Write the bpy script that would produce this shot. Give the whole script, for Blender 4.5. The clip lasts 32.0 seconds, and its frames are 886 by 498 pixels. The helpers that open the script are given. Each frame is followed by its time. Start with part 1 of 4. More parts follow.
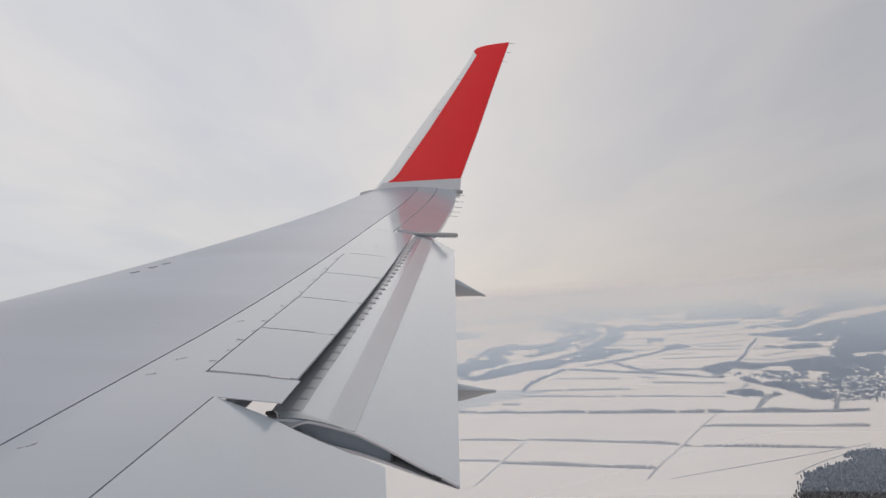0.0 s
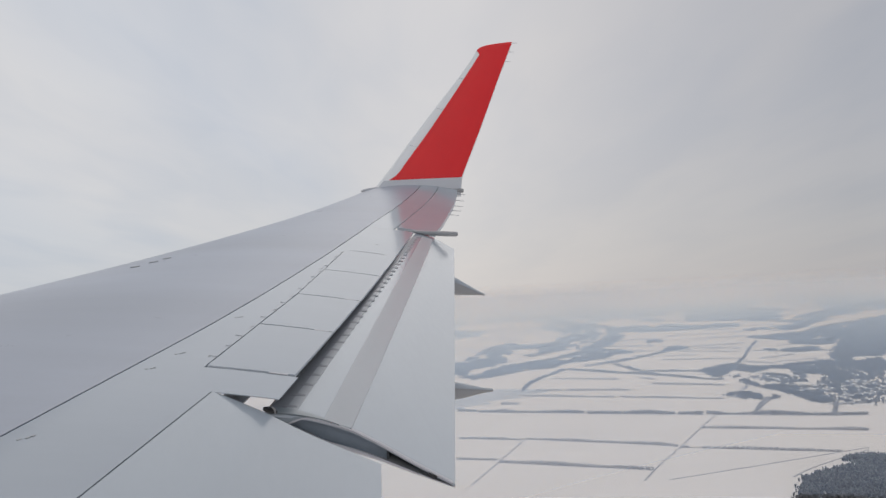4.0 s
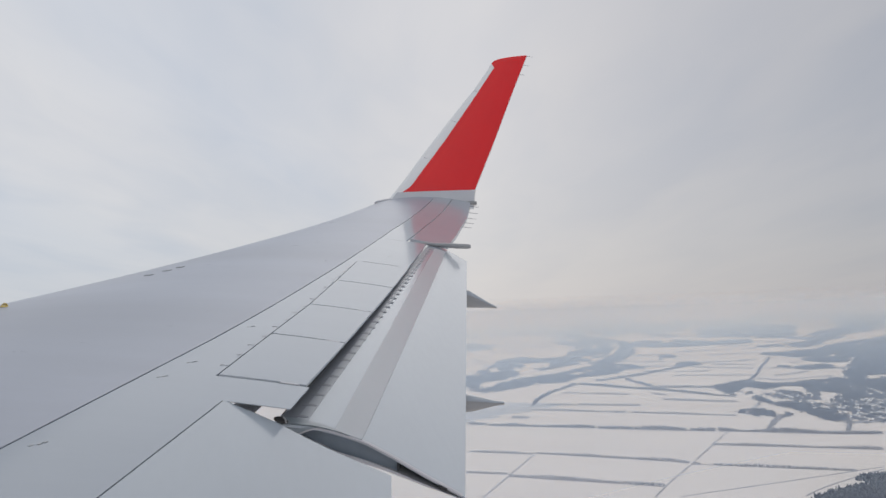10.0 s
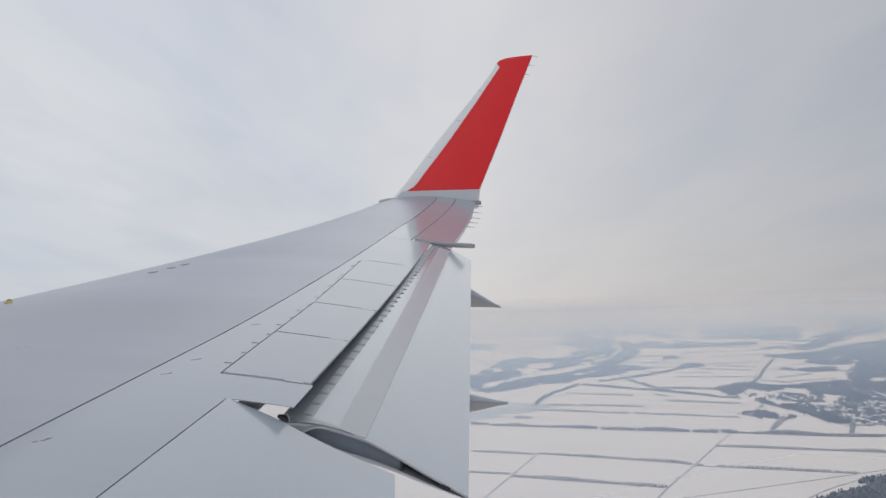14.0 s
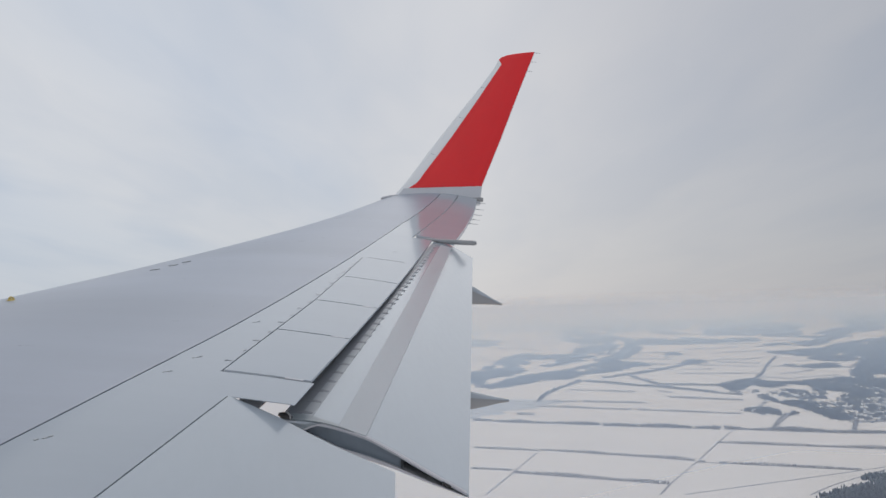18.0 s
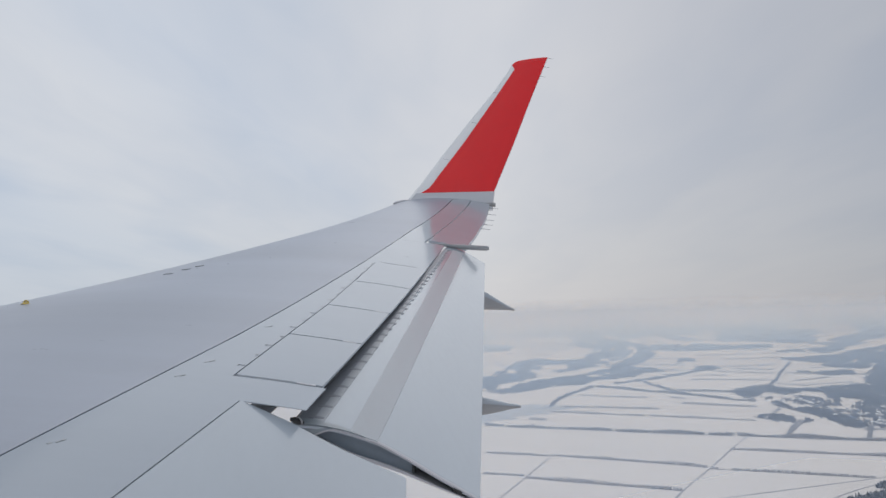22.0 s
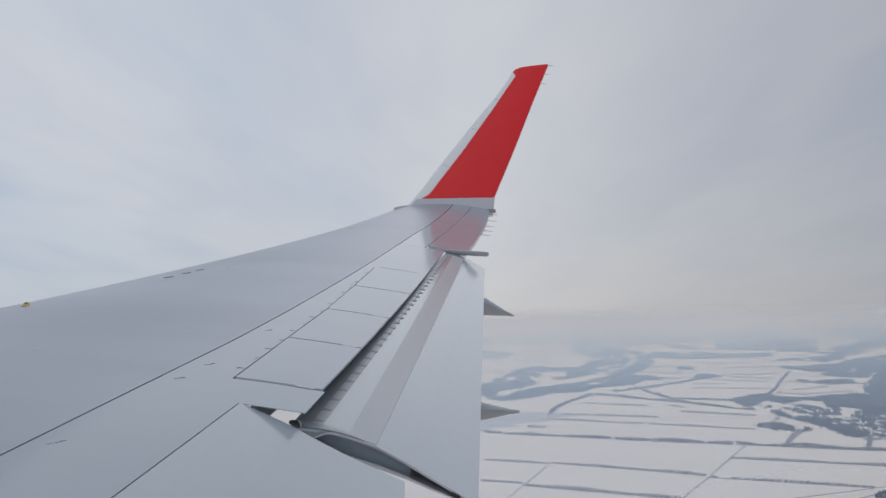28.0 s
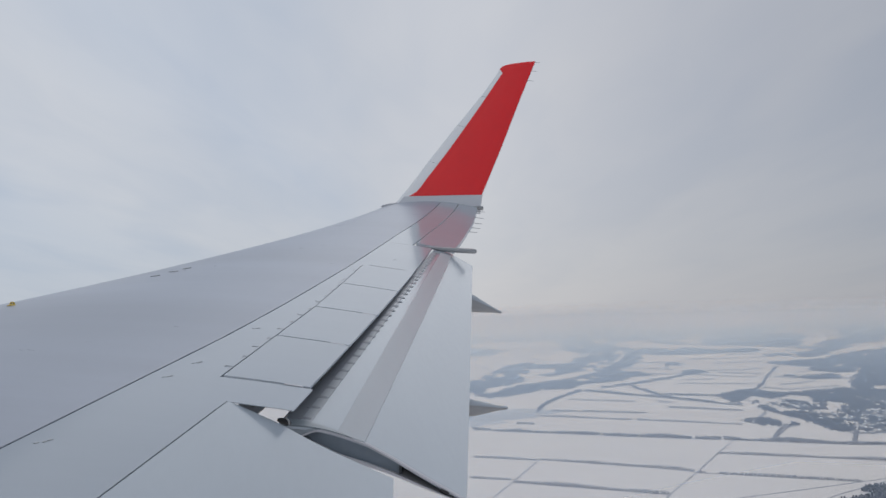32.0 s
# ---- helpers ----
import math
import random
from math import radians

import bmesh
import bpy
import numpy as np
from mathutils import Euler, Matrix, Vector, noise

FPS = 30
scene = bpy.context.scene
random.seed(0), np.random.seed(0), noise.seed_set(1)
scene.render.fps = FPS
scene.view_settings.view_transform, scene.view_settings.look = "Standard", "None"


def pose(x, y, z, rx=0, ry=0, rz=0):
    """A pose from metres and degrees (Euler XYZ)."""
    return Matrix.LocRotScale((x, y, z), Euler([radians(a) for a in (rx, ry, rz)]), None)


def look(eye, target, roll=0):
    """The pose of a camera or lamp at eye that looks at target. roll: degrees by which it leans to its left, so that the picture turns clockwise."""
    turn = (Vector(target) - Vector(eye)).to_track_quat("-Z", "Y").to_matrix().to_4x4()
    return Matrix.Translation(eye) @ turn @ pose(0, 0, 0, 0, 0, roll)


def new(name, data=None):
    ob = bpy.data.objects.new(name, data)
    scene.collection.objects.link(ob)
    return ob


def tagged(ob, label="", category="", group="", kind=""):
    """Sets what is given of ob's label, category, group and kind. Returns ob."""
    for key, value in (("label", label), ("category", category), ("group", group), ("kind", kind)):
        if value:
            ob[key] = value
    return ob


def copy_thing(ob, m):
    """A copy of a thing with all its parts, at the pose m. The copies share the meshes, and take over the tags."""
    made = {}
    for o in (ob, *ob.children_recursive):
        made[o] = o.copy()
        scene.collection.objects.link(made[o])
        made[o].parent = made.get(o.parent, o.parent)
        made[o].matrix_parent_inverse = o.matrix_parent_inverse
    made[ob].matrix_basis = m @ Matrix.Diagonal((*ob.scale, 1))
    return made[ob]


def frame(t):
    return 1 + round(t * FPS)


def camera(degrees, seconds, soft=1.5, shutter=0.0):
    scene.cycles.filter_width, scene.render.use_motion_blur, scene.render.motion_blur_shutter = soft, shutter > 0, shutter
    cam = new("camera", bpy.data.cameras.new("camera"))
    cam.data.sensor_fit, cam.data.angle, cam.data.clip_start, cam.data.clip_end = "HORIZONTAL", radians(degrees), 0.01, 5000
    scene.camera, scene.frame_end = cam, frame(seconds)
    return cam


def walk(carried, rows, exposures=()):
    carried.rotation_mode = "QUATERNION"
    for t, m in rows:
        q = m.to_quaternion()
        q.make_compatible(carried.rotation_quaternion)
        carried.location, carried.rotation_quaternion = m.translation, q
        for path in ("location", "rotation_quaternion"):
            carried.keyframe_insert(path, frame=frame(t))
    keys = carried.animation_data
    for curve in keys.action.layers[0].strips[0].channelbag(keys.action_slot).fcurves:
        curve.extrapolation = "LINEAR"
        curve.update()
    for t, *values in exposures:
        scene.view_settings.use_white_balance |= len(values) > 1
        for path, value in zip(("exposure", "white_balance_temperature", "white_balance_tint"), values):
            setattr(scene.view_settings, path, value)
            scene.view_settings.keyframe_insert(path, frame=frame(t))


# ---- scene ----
# The airliner's own axes: x aft, y outboard along the starboard wing, z up, with the passenger's eye at the origin.
EYE_HEIGHT = 240.0


def turned(heading, pitch, roll):
    """A turn of the camera: degrees to the right of +y, up, and leaning to its left."""
    return Matrix.Rotation(radians(-heading), 4, "Z") @ Matrix.Rotation(radians(90 + pitch), 4, "X") @ Matrix.Rotation(radians(roll), 4, "Z")


# The airliner flies banked over level ground.
AIRFRAME = Matrix.Translation((0, 0, EYE_HEIGHT)) @ turned(9.39, 4.08, -1.6) @ turned(9.39, 1.07, 0.09).inverted()

cam = camera(52.2, 32.0, soft=1.45)
PATH = [
    (0, -0.006, 0.020, 0.005, 10.46, 0.42, -1.79),
    (0.5, -0.002, -0.024, 0.009, 10.27, 0.53, -1.64),
    (1, -0.004, -0.009, 0.005, 9.78, 0.62, -1.72),
    (1.5, 0.000, -0.013, 0.008, 10.16, 0.56, -1.54),
    (2, -0.006, 0.009, 0.002, 10.30, 0.42, -1.40),
    (2.5, -0.000, 0.006, 0.006, 10.41, 0.19, -1.49),
    (3, -0.007, 0.009, 0.001, 10.36, 0.33, -1.35),
    (3.5, 0.001, -0.010, 0.010, 10.38, 0.26, -1.06),
    (5.5, -0.001, -0.014, 0.010, 10.42, 0.54, -1.00),
    (6, -0.002, 0.006, 0.012, 10.42, 0.48, -0.94),
    (6.5, -0.000, 0.005, 0.015, 10.45, 0.45, -0.91),
    (7, -0.007, 0.008, 0.013, 10.47, 0.58, -0.85),
    (7.5, 0.005, -0.031, 0.023, 10.42, 0.65, -0.83),
    (8, -0.000, 0.001, 0.010, 10.60, 0.77, -0.80),
    (8.5, -0.000, -0.011, 0.011, 10.70, 0.69, -0.76),
    (9, -0.001, 0.007, 0.005, 10.73, 0.76, -0.66),
    (9.5, -0.007, -0.009, 0.003, 10.61, 1.02, -0.48),
    (10, -0.002, -0.009, 0.007, 9.63, 1.10, -0.32),
    (10.5, -0.000, -0.020, 0.006, 9.06, 1.11, 0.19),
    (11, -0.005, -0.004, 0.006, 9.12, 1.01, 0.29),
    (11.5, -0.001, 0.004, 0.000, 9.20, 1.03, 0.22),
    (12, -0.002, -0.008, 0.004, 9.20, 1.01, 0.25),
    (12.5, -0.001, 0.001, 0.001, 9.16, 1.03, 0.06),
    (13, -0.000, -0.005, 0.003, 9.20, 1.03, 0.05),
    (13.5, 0.002, -0.009, 0.010, 9.27, 1.01, 0.02),
    (14, -0.007, 0.001, 0.004, 9.39, 1.07, 0.09),
    (14.5, 0.002, 0.013, 0.001, 9.38, 1.11, 0.01),
    (16.5, -0.004, -0.010, 0.003, 9.43, 1.15, 0.11),
    (17, -0.002, -0.006, 0.010, 9.43, 0.85, 0.09),
    (17.5, -0.014, 0.029, 0.004, 9.57, 0.75, 0.29),
    (18, 0.003, -0.007, 0.014, 9.23, 0.84, 0.10),
    (18.5, -0.001, -0.011, 0.022, 9.10, 0.91, 0.16),
    (19, 0.005, -0.006, 0.008, 8.97, 0.95, 0.17),
    (19.5, 0.002, -0.023, 0.014, 8.90, 1.09, 0.26),
    (20, 0.006, -0.024, 0.014, 8.79, 1.25, 0.26),
    (20.5, 0.000, -0.015, 0.017, 8.63, 1.13, 0.38),
    (21, 0.006, -0.015, 0.023, 8.56, 0.96, 0.39),
    (21.5, 0.003, -0.012, 0.015, 8.51, 1.10, 0.39),
    (22, 0.005, -0.008, 0.020, 8.44, 1.13, 0.33),
    (22.5, 0.005, -0.033, 0.006, 8.53, 1.33, 0.35),
    (23, -0.002, -0.013, 0.008, 8.64, 1.34, 0.42),
    (23.5, -0.005, 0.014, -0.001, 8.75, 1.46, 0.42),
    (24, 0.003, -0.017, 0.019, 8.74, 1.27, 0.43),
    (24.5, -0.003, -0.021, 0.010, 8.54, 1.31, 0.54),
    (25, 0.005, -0.014, 0.020, 8.41, 1.37, 0.51),
    (25.5, -0.003, 0.011, 0.010, 8.56, 1.53, 0.53),
    (27.5, 0.004, -0.010, -0.003, 8.56, 1.50, 0.61),
    (28, 0.003, -0.027, 0.008, 8.44, 1.54, 0.71),
    (28.5, 0.002, -0.005, 0.010, 8.56, 1.45, 0.59),
    (29, -0.002, -0.014, 0.009, 8.67, 1.41, 0.61),
    (29.5, -0.001, -0.004, -0.008, 8.76, 1.49, 0.56),
    (30, -0.003, -0.007, 0.003, 8.75, 1.40, 0.71),
    (30.5, -0.001, 0.000, 0.003, 8.81, 1.52, 0.53),
    (31, 0.002, -0.013, 0.017, 8.94, 1.37, 0.52),
    (31.5, -0.006, 0.002, -0.001, 9.15, 1.49, 0.52),
    (32, 0.005, -0.032, 0.005, 9.20, 1.39, 0.40),
]

# the film's own exposure and white balance: warm at first, cooler and darker later
EXPOSURES = [(0.0, 0.0, 6650, 12), (3.0, -0.08, 6480, 11), (8.0, -0.05, 6340, 11), (13.0, -0.02, 6300, 11), (17.0, -0.09, 6200, 10), (20.5, -0.08, 6110, 10), (22.3, -0.08, 6080, 10), (25.0, -0.22, 6060, 10), (28.0, -0.20, 6040, 10), (32.0, -0.22, 6000, 10)]
walk(cam, [(t, AIRFRAME @ Matrix.Translation((x, y, z)) @ turned(h, p, r)) for t, x, y, z, h, p, r in PATH], EXPOSURES)

# ---- light: a thin winter overcast with a veiled sun ahead and to the right ----
SUN_ELEVATION, SUN_HEADING = radians(48), radians(24)


def node(tree, kind, **values):
    n = tree.nodes.new(kind)
    for key, value in values.items():
        if key in n.inputs:
            n.inputs[key].default_value = value
    return n


def maths(tree, op, a, b=None, clamp=False):
    n = tree.nodes.new("ShaderNodeMath")
    n.operation, n.use_clamp = op, clamp
    for i, v in enumerate((a, b)):
        if v is None:
            continue
        if isinstance(v, (int, float)):
            n.inputs[i].default_value = v
        else:
            tree.links.new(v, n.inputs[i])
    return n.outputs[0]


def mixed(tree, fac, a, b, blend="MIX"):
    n = tree.nodes.new("ShaderNodeMix")
    n.data_type, n.blend_type = "RGBA", blend
    for socket, v in ((n.inputs[0], fac), (n.inputs[6], a), (n.inputs[7], b)):
        if isinstance(v, (int, float)):
            socket.default_value = v
        elif isinstance(v, tuple):
            socket.default_value = (*v, 1)
        else:
            tree.links.new(v, socket)
    return n.outputs[2]


def ramp(tree, fac, *stops):
    n = tree.nodes.new("ShaderNodeValToRGB")
    while len(n.color_ramp.elements) < len(stops):
        n.color_ramp.elements.new(0.5)
    for e, (at, c) in zip(n.color_ramp.elements, stops):
        e.position, e.color = at, (*c, 1) if isinstance(c, tuple) else (c, c, c, 1)
    tree.links.new(fac, n.inputs[0])
    return n.outputs[0]


def overcast_sky():
    world = bpy.data.worlds.new("overcast_sky")
    scene.world = world
    world.use_nodes = True
    t = world.node_tree
    t.nodes.clear()
    coord = t.nodes.new("ShaderNodeTexCoord").outputs["Generated"]
    split = t.nodes.new("ShaderNodeSeparateXYZ")
    t.links.new(coord, split.inputs[0])
    x, y, z = split.outputs
    # a flat cloud layer seen from below: rows of cloud that run outboard, ten degrees aft
    up = maths(t, "ADD", maths(t, "MAXIMUM", z, 0.0), 0.08)
    c, d = math.cos(radians(10)), math.sin(radians(10))
    side = maths(t, "SUBTRACT", maths(t, "MULTIPLY", x, c), maths(t, "MULTIPLY", y, d))
    out_y = maths(t, "ADD", maths(t, "MULTIPLY", x, d), maths(t, "MULTIPLY", y, c))
    u = maths(t, "DIVIDE", side, up)
    flat = t.nodes.new("ShaderNodeCombineXYZ")
    t.links.new(u, flat.inputs[0])
    t.links.new(maths(t, "MULTIPLY", maths(t, "DIVIDE", out_y, up), 0.3), flat.inputs[1])
    broad = node(t, "ShaderNodeTexNoise", Scale=1.1, Detail=3.0, Roughness=0.42, Distortion=0.4)
    t.links.new(flat.outputs[0], broad.inputs["Vector"])
    fine = node(t, "ShaderNodeTexNoise", Scale=4.0, Detail=4.0, Roughness=0.5, Distortion=0.5)
    t.links.new(flat.outputs[0], fine.inputs["Vector"])
    drift = maths(t, "MULTIPLY", maths(t, "SUBTRACT", broad.outputs[0], 0.5), 1.1)
    row = maths(t, "DIVIDE", maths(t, "ADD", maths(t, "ADD", u, drift), 2.4), 4.8)
    white, blue, grey = (0.66, 0.66, 0.66), (0.495, 0.557, 0.638), (0.515, 0.53, 0.558)
    rows = ramp(t, row, (0.06, blue), (0.17, (0.62, 0.63, 0.645)), (0.255, white), (0.345, blue), (0.43, (0.63, 0.635, 0.64)), (0.50, white), (0.60, (0.64, 0.63, 0.62)), (0.68, grey), (0.75, (0.59, 0.585, 0.58)), (0.90, grey))
    puffs = ramp(t, maths(t, "ADD", maths(t, "MULTIPLY", broad.outputs[0], 0.75), maths(t, "MULTIPLY", fine.outputs[0], 0.25)), (0.38, (0.47, 0.52, 0.59)), (0.50, (0.60, 0.613, 0.637)), (0.60, (0.70, 0.69, 0.68)))
    layer = mixed(t, 0.55, rows, puffs)
    # the veiled sun warms and brightens the cloud round it
    toward = t.nodes.new("ShaderNodeVectorMath")
    toward.operation = "DOT_PRODUCT"
    t.links.new(coord, toward.inputs[0])
    toward.inputs[1].default_value = (math.sin(SUN_HEADING) * math.cos(0.12), math.cos(SUN_HEADING) * math.cos(0.12), math.sin(0.12))
    warm = maths(t, "POWER", maths(t, "MAXIMUM", toward.outputs["Value"], 0.0), 9.0)
    layer = mixed(t, maths(t, "MULTIPLY", warm, 0.5), layer, (0.68, 0.635, 0.60))
    # towards the ground the layer dissolves in haze
    low = maths(t, "SUBTRACT", 1.0, maths(t, "MULTIPLY", maths(t, "MAXIMUM", z, 0.0), 6.0), clamp=True)
    warmer = maths(t, "ADD", maths(t, "MULTIPLY", x, 2.2), 0.5, clamp=True)
    layer = mixed(t, maths(t, "MULTIPLY", low, 0.75), layer, mixed(t, warmer, (0.56, 0.58, 0.605), (0.625, 0.595, 0.575)))
    # thicker cloud further aft
    aft = maths(t, "MULTIPLY", maths(t, "SUBTRACT", x, 0.20), 2.7, clamp=True)
    layer = mixed(t, aft, layer, (0.68, 0.70, 0.735), "MULTIPLY")
    sky = t.nodes.new("ShaderNodeTexSky")
    sky.sky_type, sky.sun_disc = "NISHITA", False
    sky.sun_elevation, sky.sun_rotation = SUN_ELEVATION, SUN_HEADING
    clear = node(t, "ShaderNodeBackground", Strength=0.006)
    t.links.new(sky.outputs[0], clear.inputs[0])
    thick = node(t, "ShaderNodeBackground", Strength=1.0)
    t.links.new(layer, thick.inputs[0])
    both = t.nodes.new("ShaderNodeAddShader")
    t.links.new(clear.outputs[0], both.inputs[0])
    t.links.new(thick.outputs[0], both.inputs[1])
    out = t.nodes.new("ShaderNodeOutputWorld")
    t.links.new(both.outputs[0], out.inputs[0])


overcast_sky()
sun = new("sun", bpy.data.lights.new("sun", "SUN"))
sun.data.energy, sun.data.angle, sun.data.color = 0.5, radians(60), (1.0, 0.95, 0.88)
sun.matrix_world = look((math.sin(SUN_HEADING) * 900, math.cos(SUN_HEADING) * 900, EYE_HEIGHT + math.tan(SUN_ELEVATION) * 900), (0, 0, EYE_HEIGHT))

# ---- materials ----
def surface(name, colour, rough=0.5, metal=0.0, grain=0.05, scale=6.0, fleck=0.04, bump=0.0, coat=0.0, spread=None, vary=0.0, streak=(1, 1, 1), spec=0.5, island=0.0):
    """A principled material with broad stains and fine grain; spread: roughness variation; vary, island: difference from piece to piece and from clump to clump."""
    m = bpy.data.materials.new(name)
    m.use_nodes = True
    t = m.node_tree
    b = t.nodes["Principled BSDF"]
    coord = t.nodes.new("ShaderNodeTexCoord").outputs["Object"]
    stretched = node(t, "ShaderNodeMapping", Scale=streak)
    t.links.new(coord, stretched.inputs[0])
    broad = node(t, "ShaderNodeTexNoise", Scale=scale * 0.22, Detail=3.0)
    fine = node(t, "ShaderNodeTexNoise", Scale=scale * 4.0, Detail=4.0, Roughness=0.6)
    for n in (broad, fine):
        t.links.new(stretched.outputs[0], n.inputs["Vector"])
    shade = maths(t, "ADD", maths(t, "MULTIPLY", maths(t, "SUBTRACT", broad.outputs[0], 0.5), grain * 4), maths(t, "MULTIPLY", maths(t, "SUBTRACT", fine.outputs[0], 0.5), fleck * 4))
    if vary:
        info = t.nodes.new("ShaderNodeObjectInfo")
        shade = maths(t, "ADD", shade, maths(t, "MULTIPLY", maths(t, "SUBTRACT", info.outputs["Random"], 0.5), vary))
    if island:
        piece = t.nodes.new("ShaderNodeNewGeometry").outputs["Random Per Island"]
        shade = maths(t, "ADD", shade, maths(t, "MULTIPLY", maths(t, "POWER", piece, 2.0), island))
    scale_up = maths(t, "ADD", shade, 1.0)
    vec = t.nodes.new("ShaderNodeVectorMath")
    vec.operation = "SCALE"
    vec.inputs[0].default_value = colour
    t.links.new(scale_up, vec.inputs["Scale"])
    t.links.new(vec.outputs[0], b.inputs["Base Color"])
    b.inputs["Metallic"].default_value = metal
    if spread:
        t.links.new(maths(t, "ADD", maths(t, "MULTIPLY", fine.outputs[0], spread), rough - spread / 2), b.inputs["Roughness"])
    else:
        b.inputs["Roughness"].default_value = rough
    b.inputs["Specular IOR Level"].default_value = spec
    b.inputs["Coat Weight"].default_value = coat
    b.inputs["Coat Roughness"].default_value = 0.08
    if bump:
        n = node(t, "ShaderNodeBump", Strength=bump, Distance=0.02)
        t.links.new(fine.outputs[0], n.inputs["Height"])
        t.links.new(n.outputs[0], b.inputs["Normal"])
    return m


WHITE = surface("pale_grey_wing_paint", (0.432, 0.468, 0.512), 0.09, grain=0.022, fleck=0.008, scale=3.0, spread=0.04, streak=(0.35, 2.2, 1), spec=0.08)
SATIN = surface("satin_pale_grey_flap_paint", (0.415, 0.46, 0.507), 0.17, grain=0.03, fleck=0.012, scale=3.0, spread=0.1, streak=(2.2, 0.5, 1))
EDGE = surface("polished_white_winglet_paint", (0.88, 0.875, 0.87), 0.14, metal=0.0, grain=0.02, fleck=0.01, scale=3.0, spread=0.06)
GREY = surface("grey_wing_box_paint", (0.372, 0.40, 0.462), 0.30, grain=0.11, fleck=0.035, scale=2.4, spread=0.12, streak=(0.45, 1.6, 1), spec=0.3)
ROOT = surface("pale_grey_winglet_root", (0.60, 0.61, 0.64), 0.3, grain=0.03, fleck=0.012, scale=3.0, spread=0.08)
RED = surface("red_livery_paint", (0.80, 0.016, 0.02), 0.12, grain=0.06, fleck=0.012, scale=3.0, spread=0.05)
BAND = surface("worn_grey_flap_band", (0.415, 0.443, 0.47), 0.36, grain=0.04, fleck=0.015, scale=5.0, spread=0.05, streak=(2.0, 0.5, 1))
METAL = surface("bare_aluminium", (0.62, 0.63, 0.65), 0.33, metal=1.0, grain=0.05, fleck=0.03, scale=8.0, spread=0.15)
# shade below the spoilers' rear edge, put into two steps of colour
NOSE = surface("spoiler_shade_strip", (0.235, 0.25, 0.275), 0.42, grain=0.08, fleck=0.05, scale=9.0)
HALF_SHADE = surface("faint_spoiler_shade", (0.33, 0.352, 0.382), 0.32, grain=0.06, fleck=0.04, scale=7.0, streak=(2.0, 0.5, 1))
FINGER = surface("grey_rubbing_finger", (0.25, 0.265, 0.29), 0.5, grain=0.08, fleck=0.05, scale=9.0)
STEEL = surface("dull_grey_metal", (0.30, 0.305, 0.31), 0.42, metal=0.5, grain=0.06, fleck=0.04, scale=9.0)
# near black: the shade inside seams, gaps and cove put into colour
DARK = surface("dark_cavity_shade", (0.045, 0.05, 0.055), 0.6, grain=0.08, fleck=0.05, scale=6.0)
MATT_BLACK = surface("matt_black", (0.03, 0.03, 0.032), 0.65, grain=0.08, fleck=0.05, scale=14.0)
# flap paint darkened to carry the shade on the flap's inner end
END_SHADE = surface("shaded_flap_end_paint", (0.255, 0.29, 0.315), 0.35, grain=0.05, fleck=0.03, scale=7.0)
LIP = surface("pale_lip_paint", (0.47, 0.47, 0.50), 0.35, grain=0.05, fleck=0.03, scale=9.0)
RIB = surface("grey_green_rib_primer", (0.205, 0.245, 0.29), 0.5, grain=0.08, fleck=0.05, scale=7.0)
STENCIL = surface("faded_black_stencil_ink", (0.27, 0.28, 0.30), 0.5, grain=0.1, fleck=0.1, scale=20.0)
MARK = surface("faded_marking_ink", (0.36, 0.37, 0.385), 0.45, grain=0.1, fleck=0.1, scale=20.0)
YELLOW = surface("yellow_painted_fitting", (0.55, 0.40, 0.08), 0.4, grain=0.06, fleck=0.05, scale=20.0)
BELLY = surface("dark_grey_fairing_paint", (0.34, 0.345, 0.355), 0.4, grain=0.04, fleck=0.02, scale=4.0, spread=0.1)
FAIRING = surface("grey_fairing_paint", (0.36, 0.365, 0.375), 0.3, grain=0.04, fleck=0.02, scale=4.0, spread=0.1)
SNOW = surface("wind_packed_snow", (0.80, 0.76, 0.738), 0.75, grain=0.035, fleck=0.02, scale=0.012, streak=(1, 1.6, 1))
TREES = surface("leafless_winter_branches", (0.05, 0.05, 0.053), 0.9, grain=0.16, fleck=0.12, scale=0.06, island=3.2)
HEDGE = surface("frosted_bare_hedge", (0.42, 0.415, 0.43), 0.9, grain=0.12, fleck=0.12, scale=0.15, island=0.8)
BELT = surface("bare_shelter_belt_branches", (0.20, 0.20, 0.212), 0.9, grain=0.14, fleck=0.12, scale=0.12, island=1.4)
TRACK = surface("rutted_frozen_track", (0.26, 0.26, 0.285), 0.8, grain=0.12, fleck=0.12, scale=0.15)
PACKED = surface("packed_snow_on_track", (0.66, 0.66, 0.68), 0.7, grain=0.06, fleck=0.05, scale=0.1)
ICE = surface("frozen_marsh_ice", (0.40, 0.45, 0.53), 0.45, grain=0.1, fleck=0.06, scale=0.025)
ROOF = surface("snow_covered_roof", (0.78, 0.78, 0.80), 0.7, grain=0.06, fleck=0.04, scale=1.0, vary=0.25)
HOUSE = surface("weathered_house_wall", (0.45, 0.44, 0.45), 0.8, grain=0.08, fleck=0.06, scale=1.0, vary=0.7)
PANE = surface("dark_window_glass", (0.04, 0.045, 0.05), 0.1, grain=0.02, fleck=0.01)
FUSELAGE = surface("white_fuselage_paint", (0.80, 0.80, 0.81), 0.25, grain=0.02, fleck=0.01, scale=2.0)


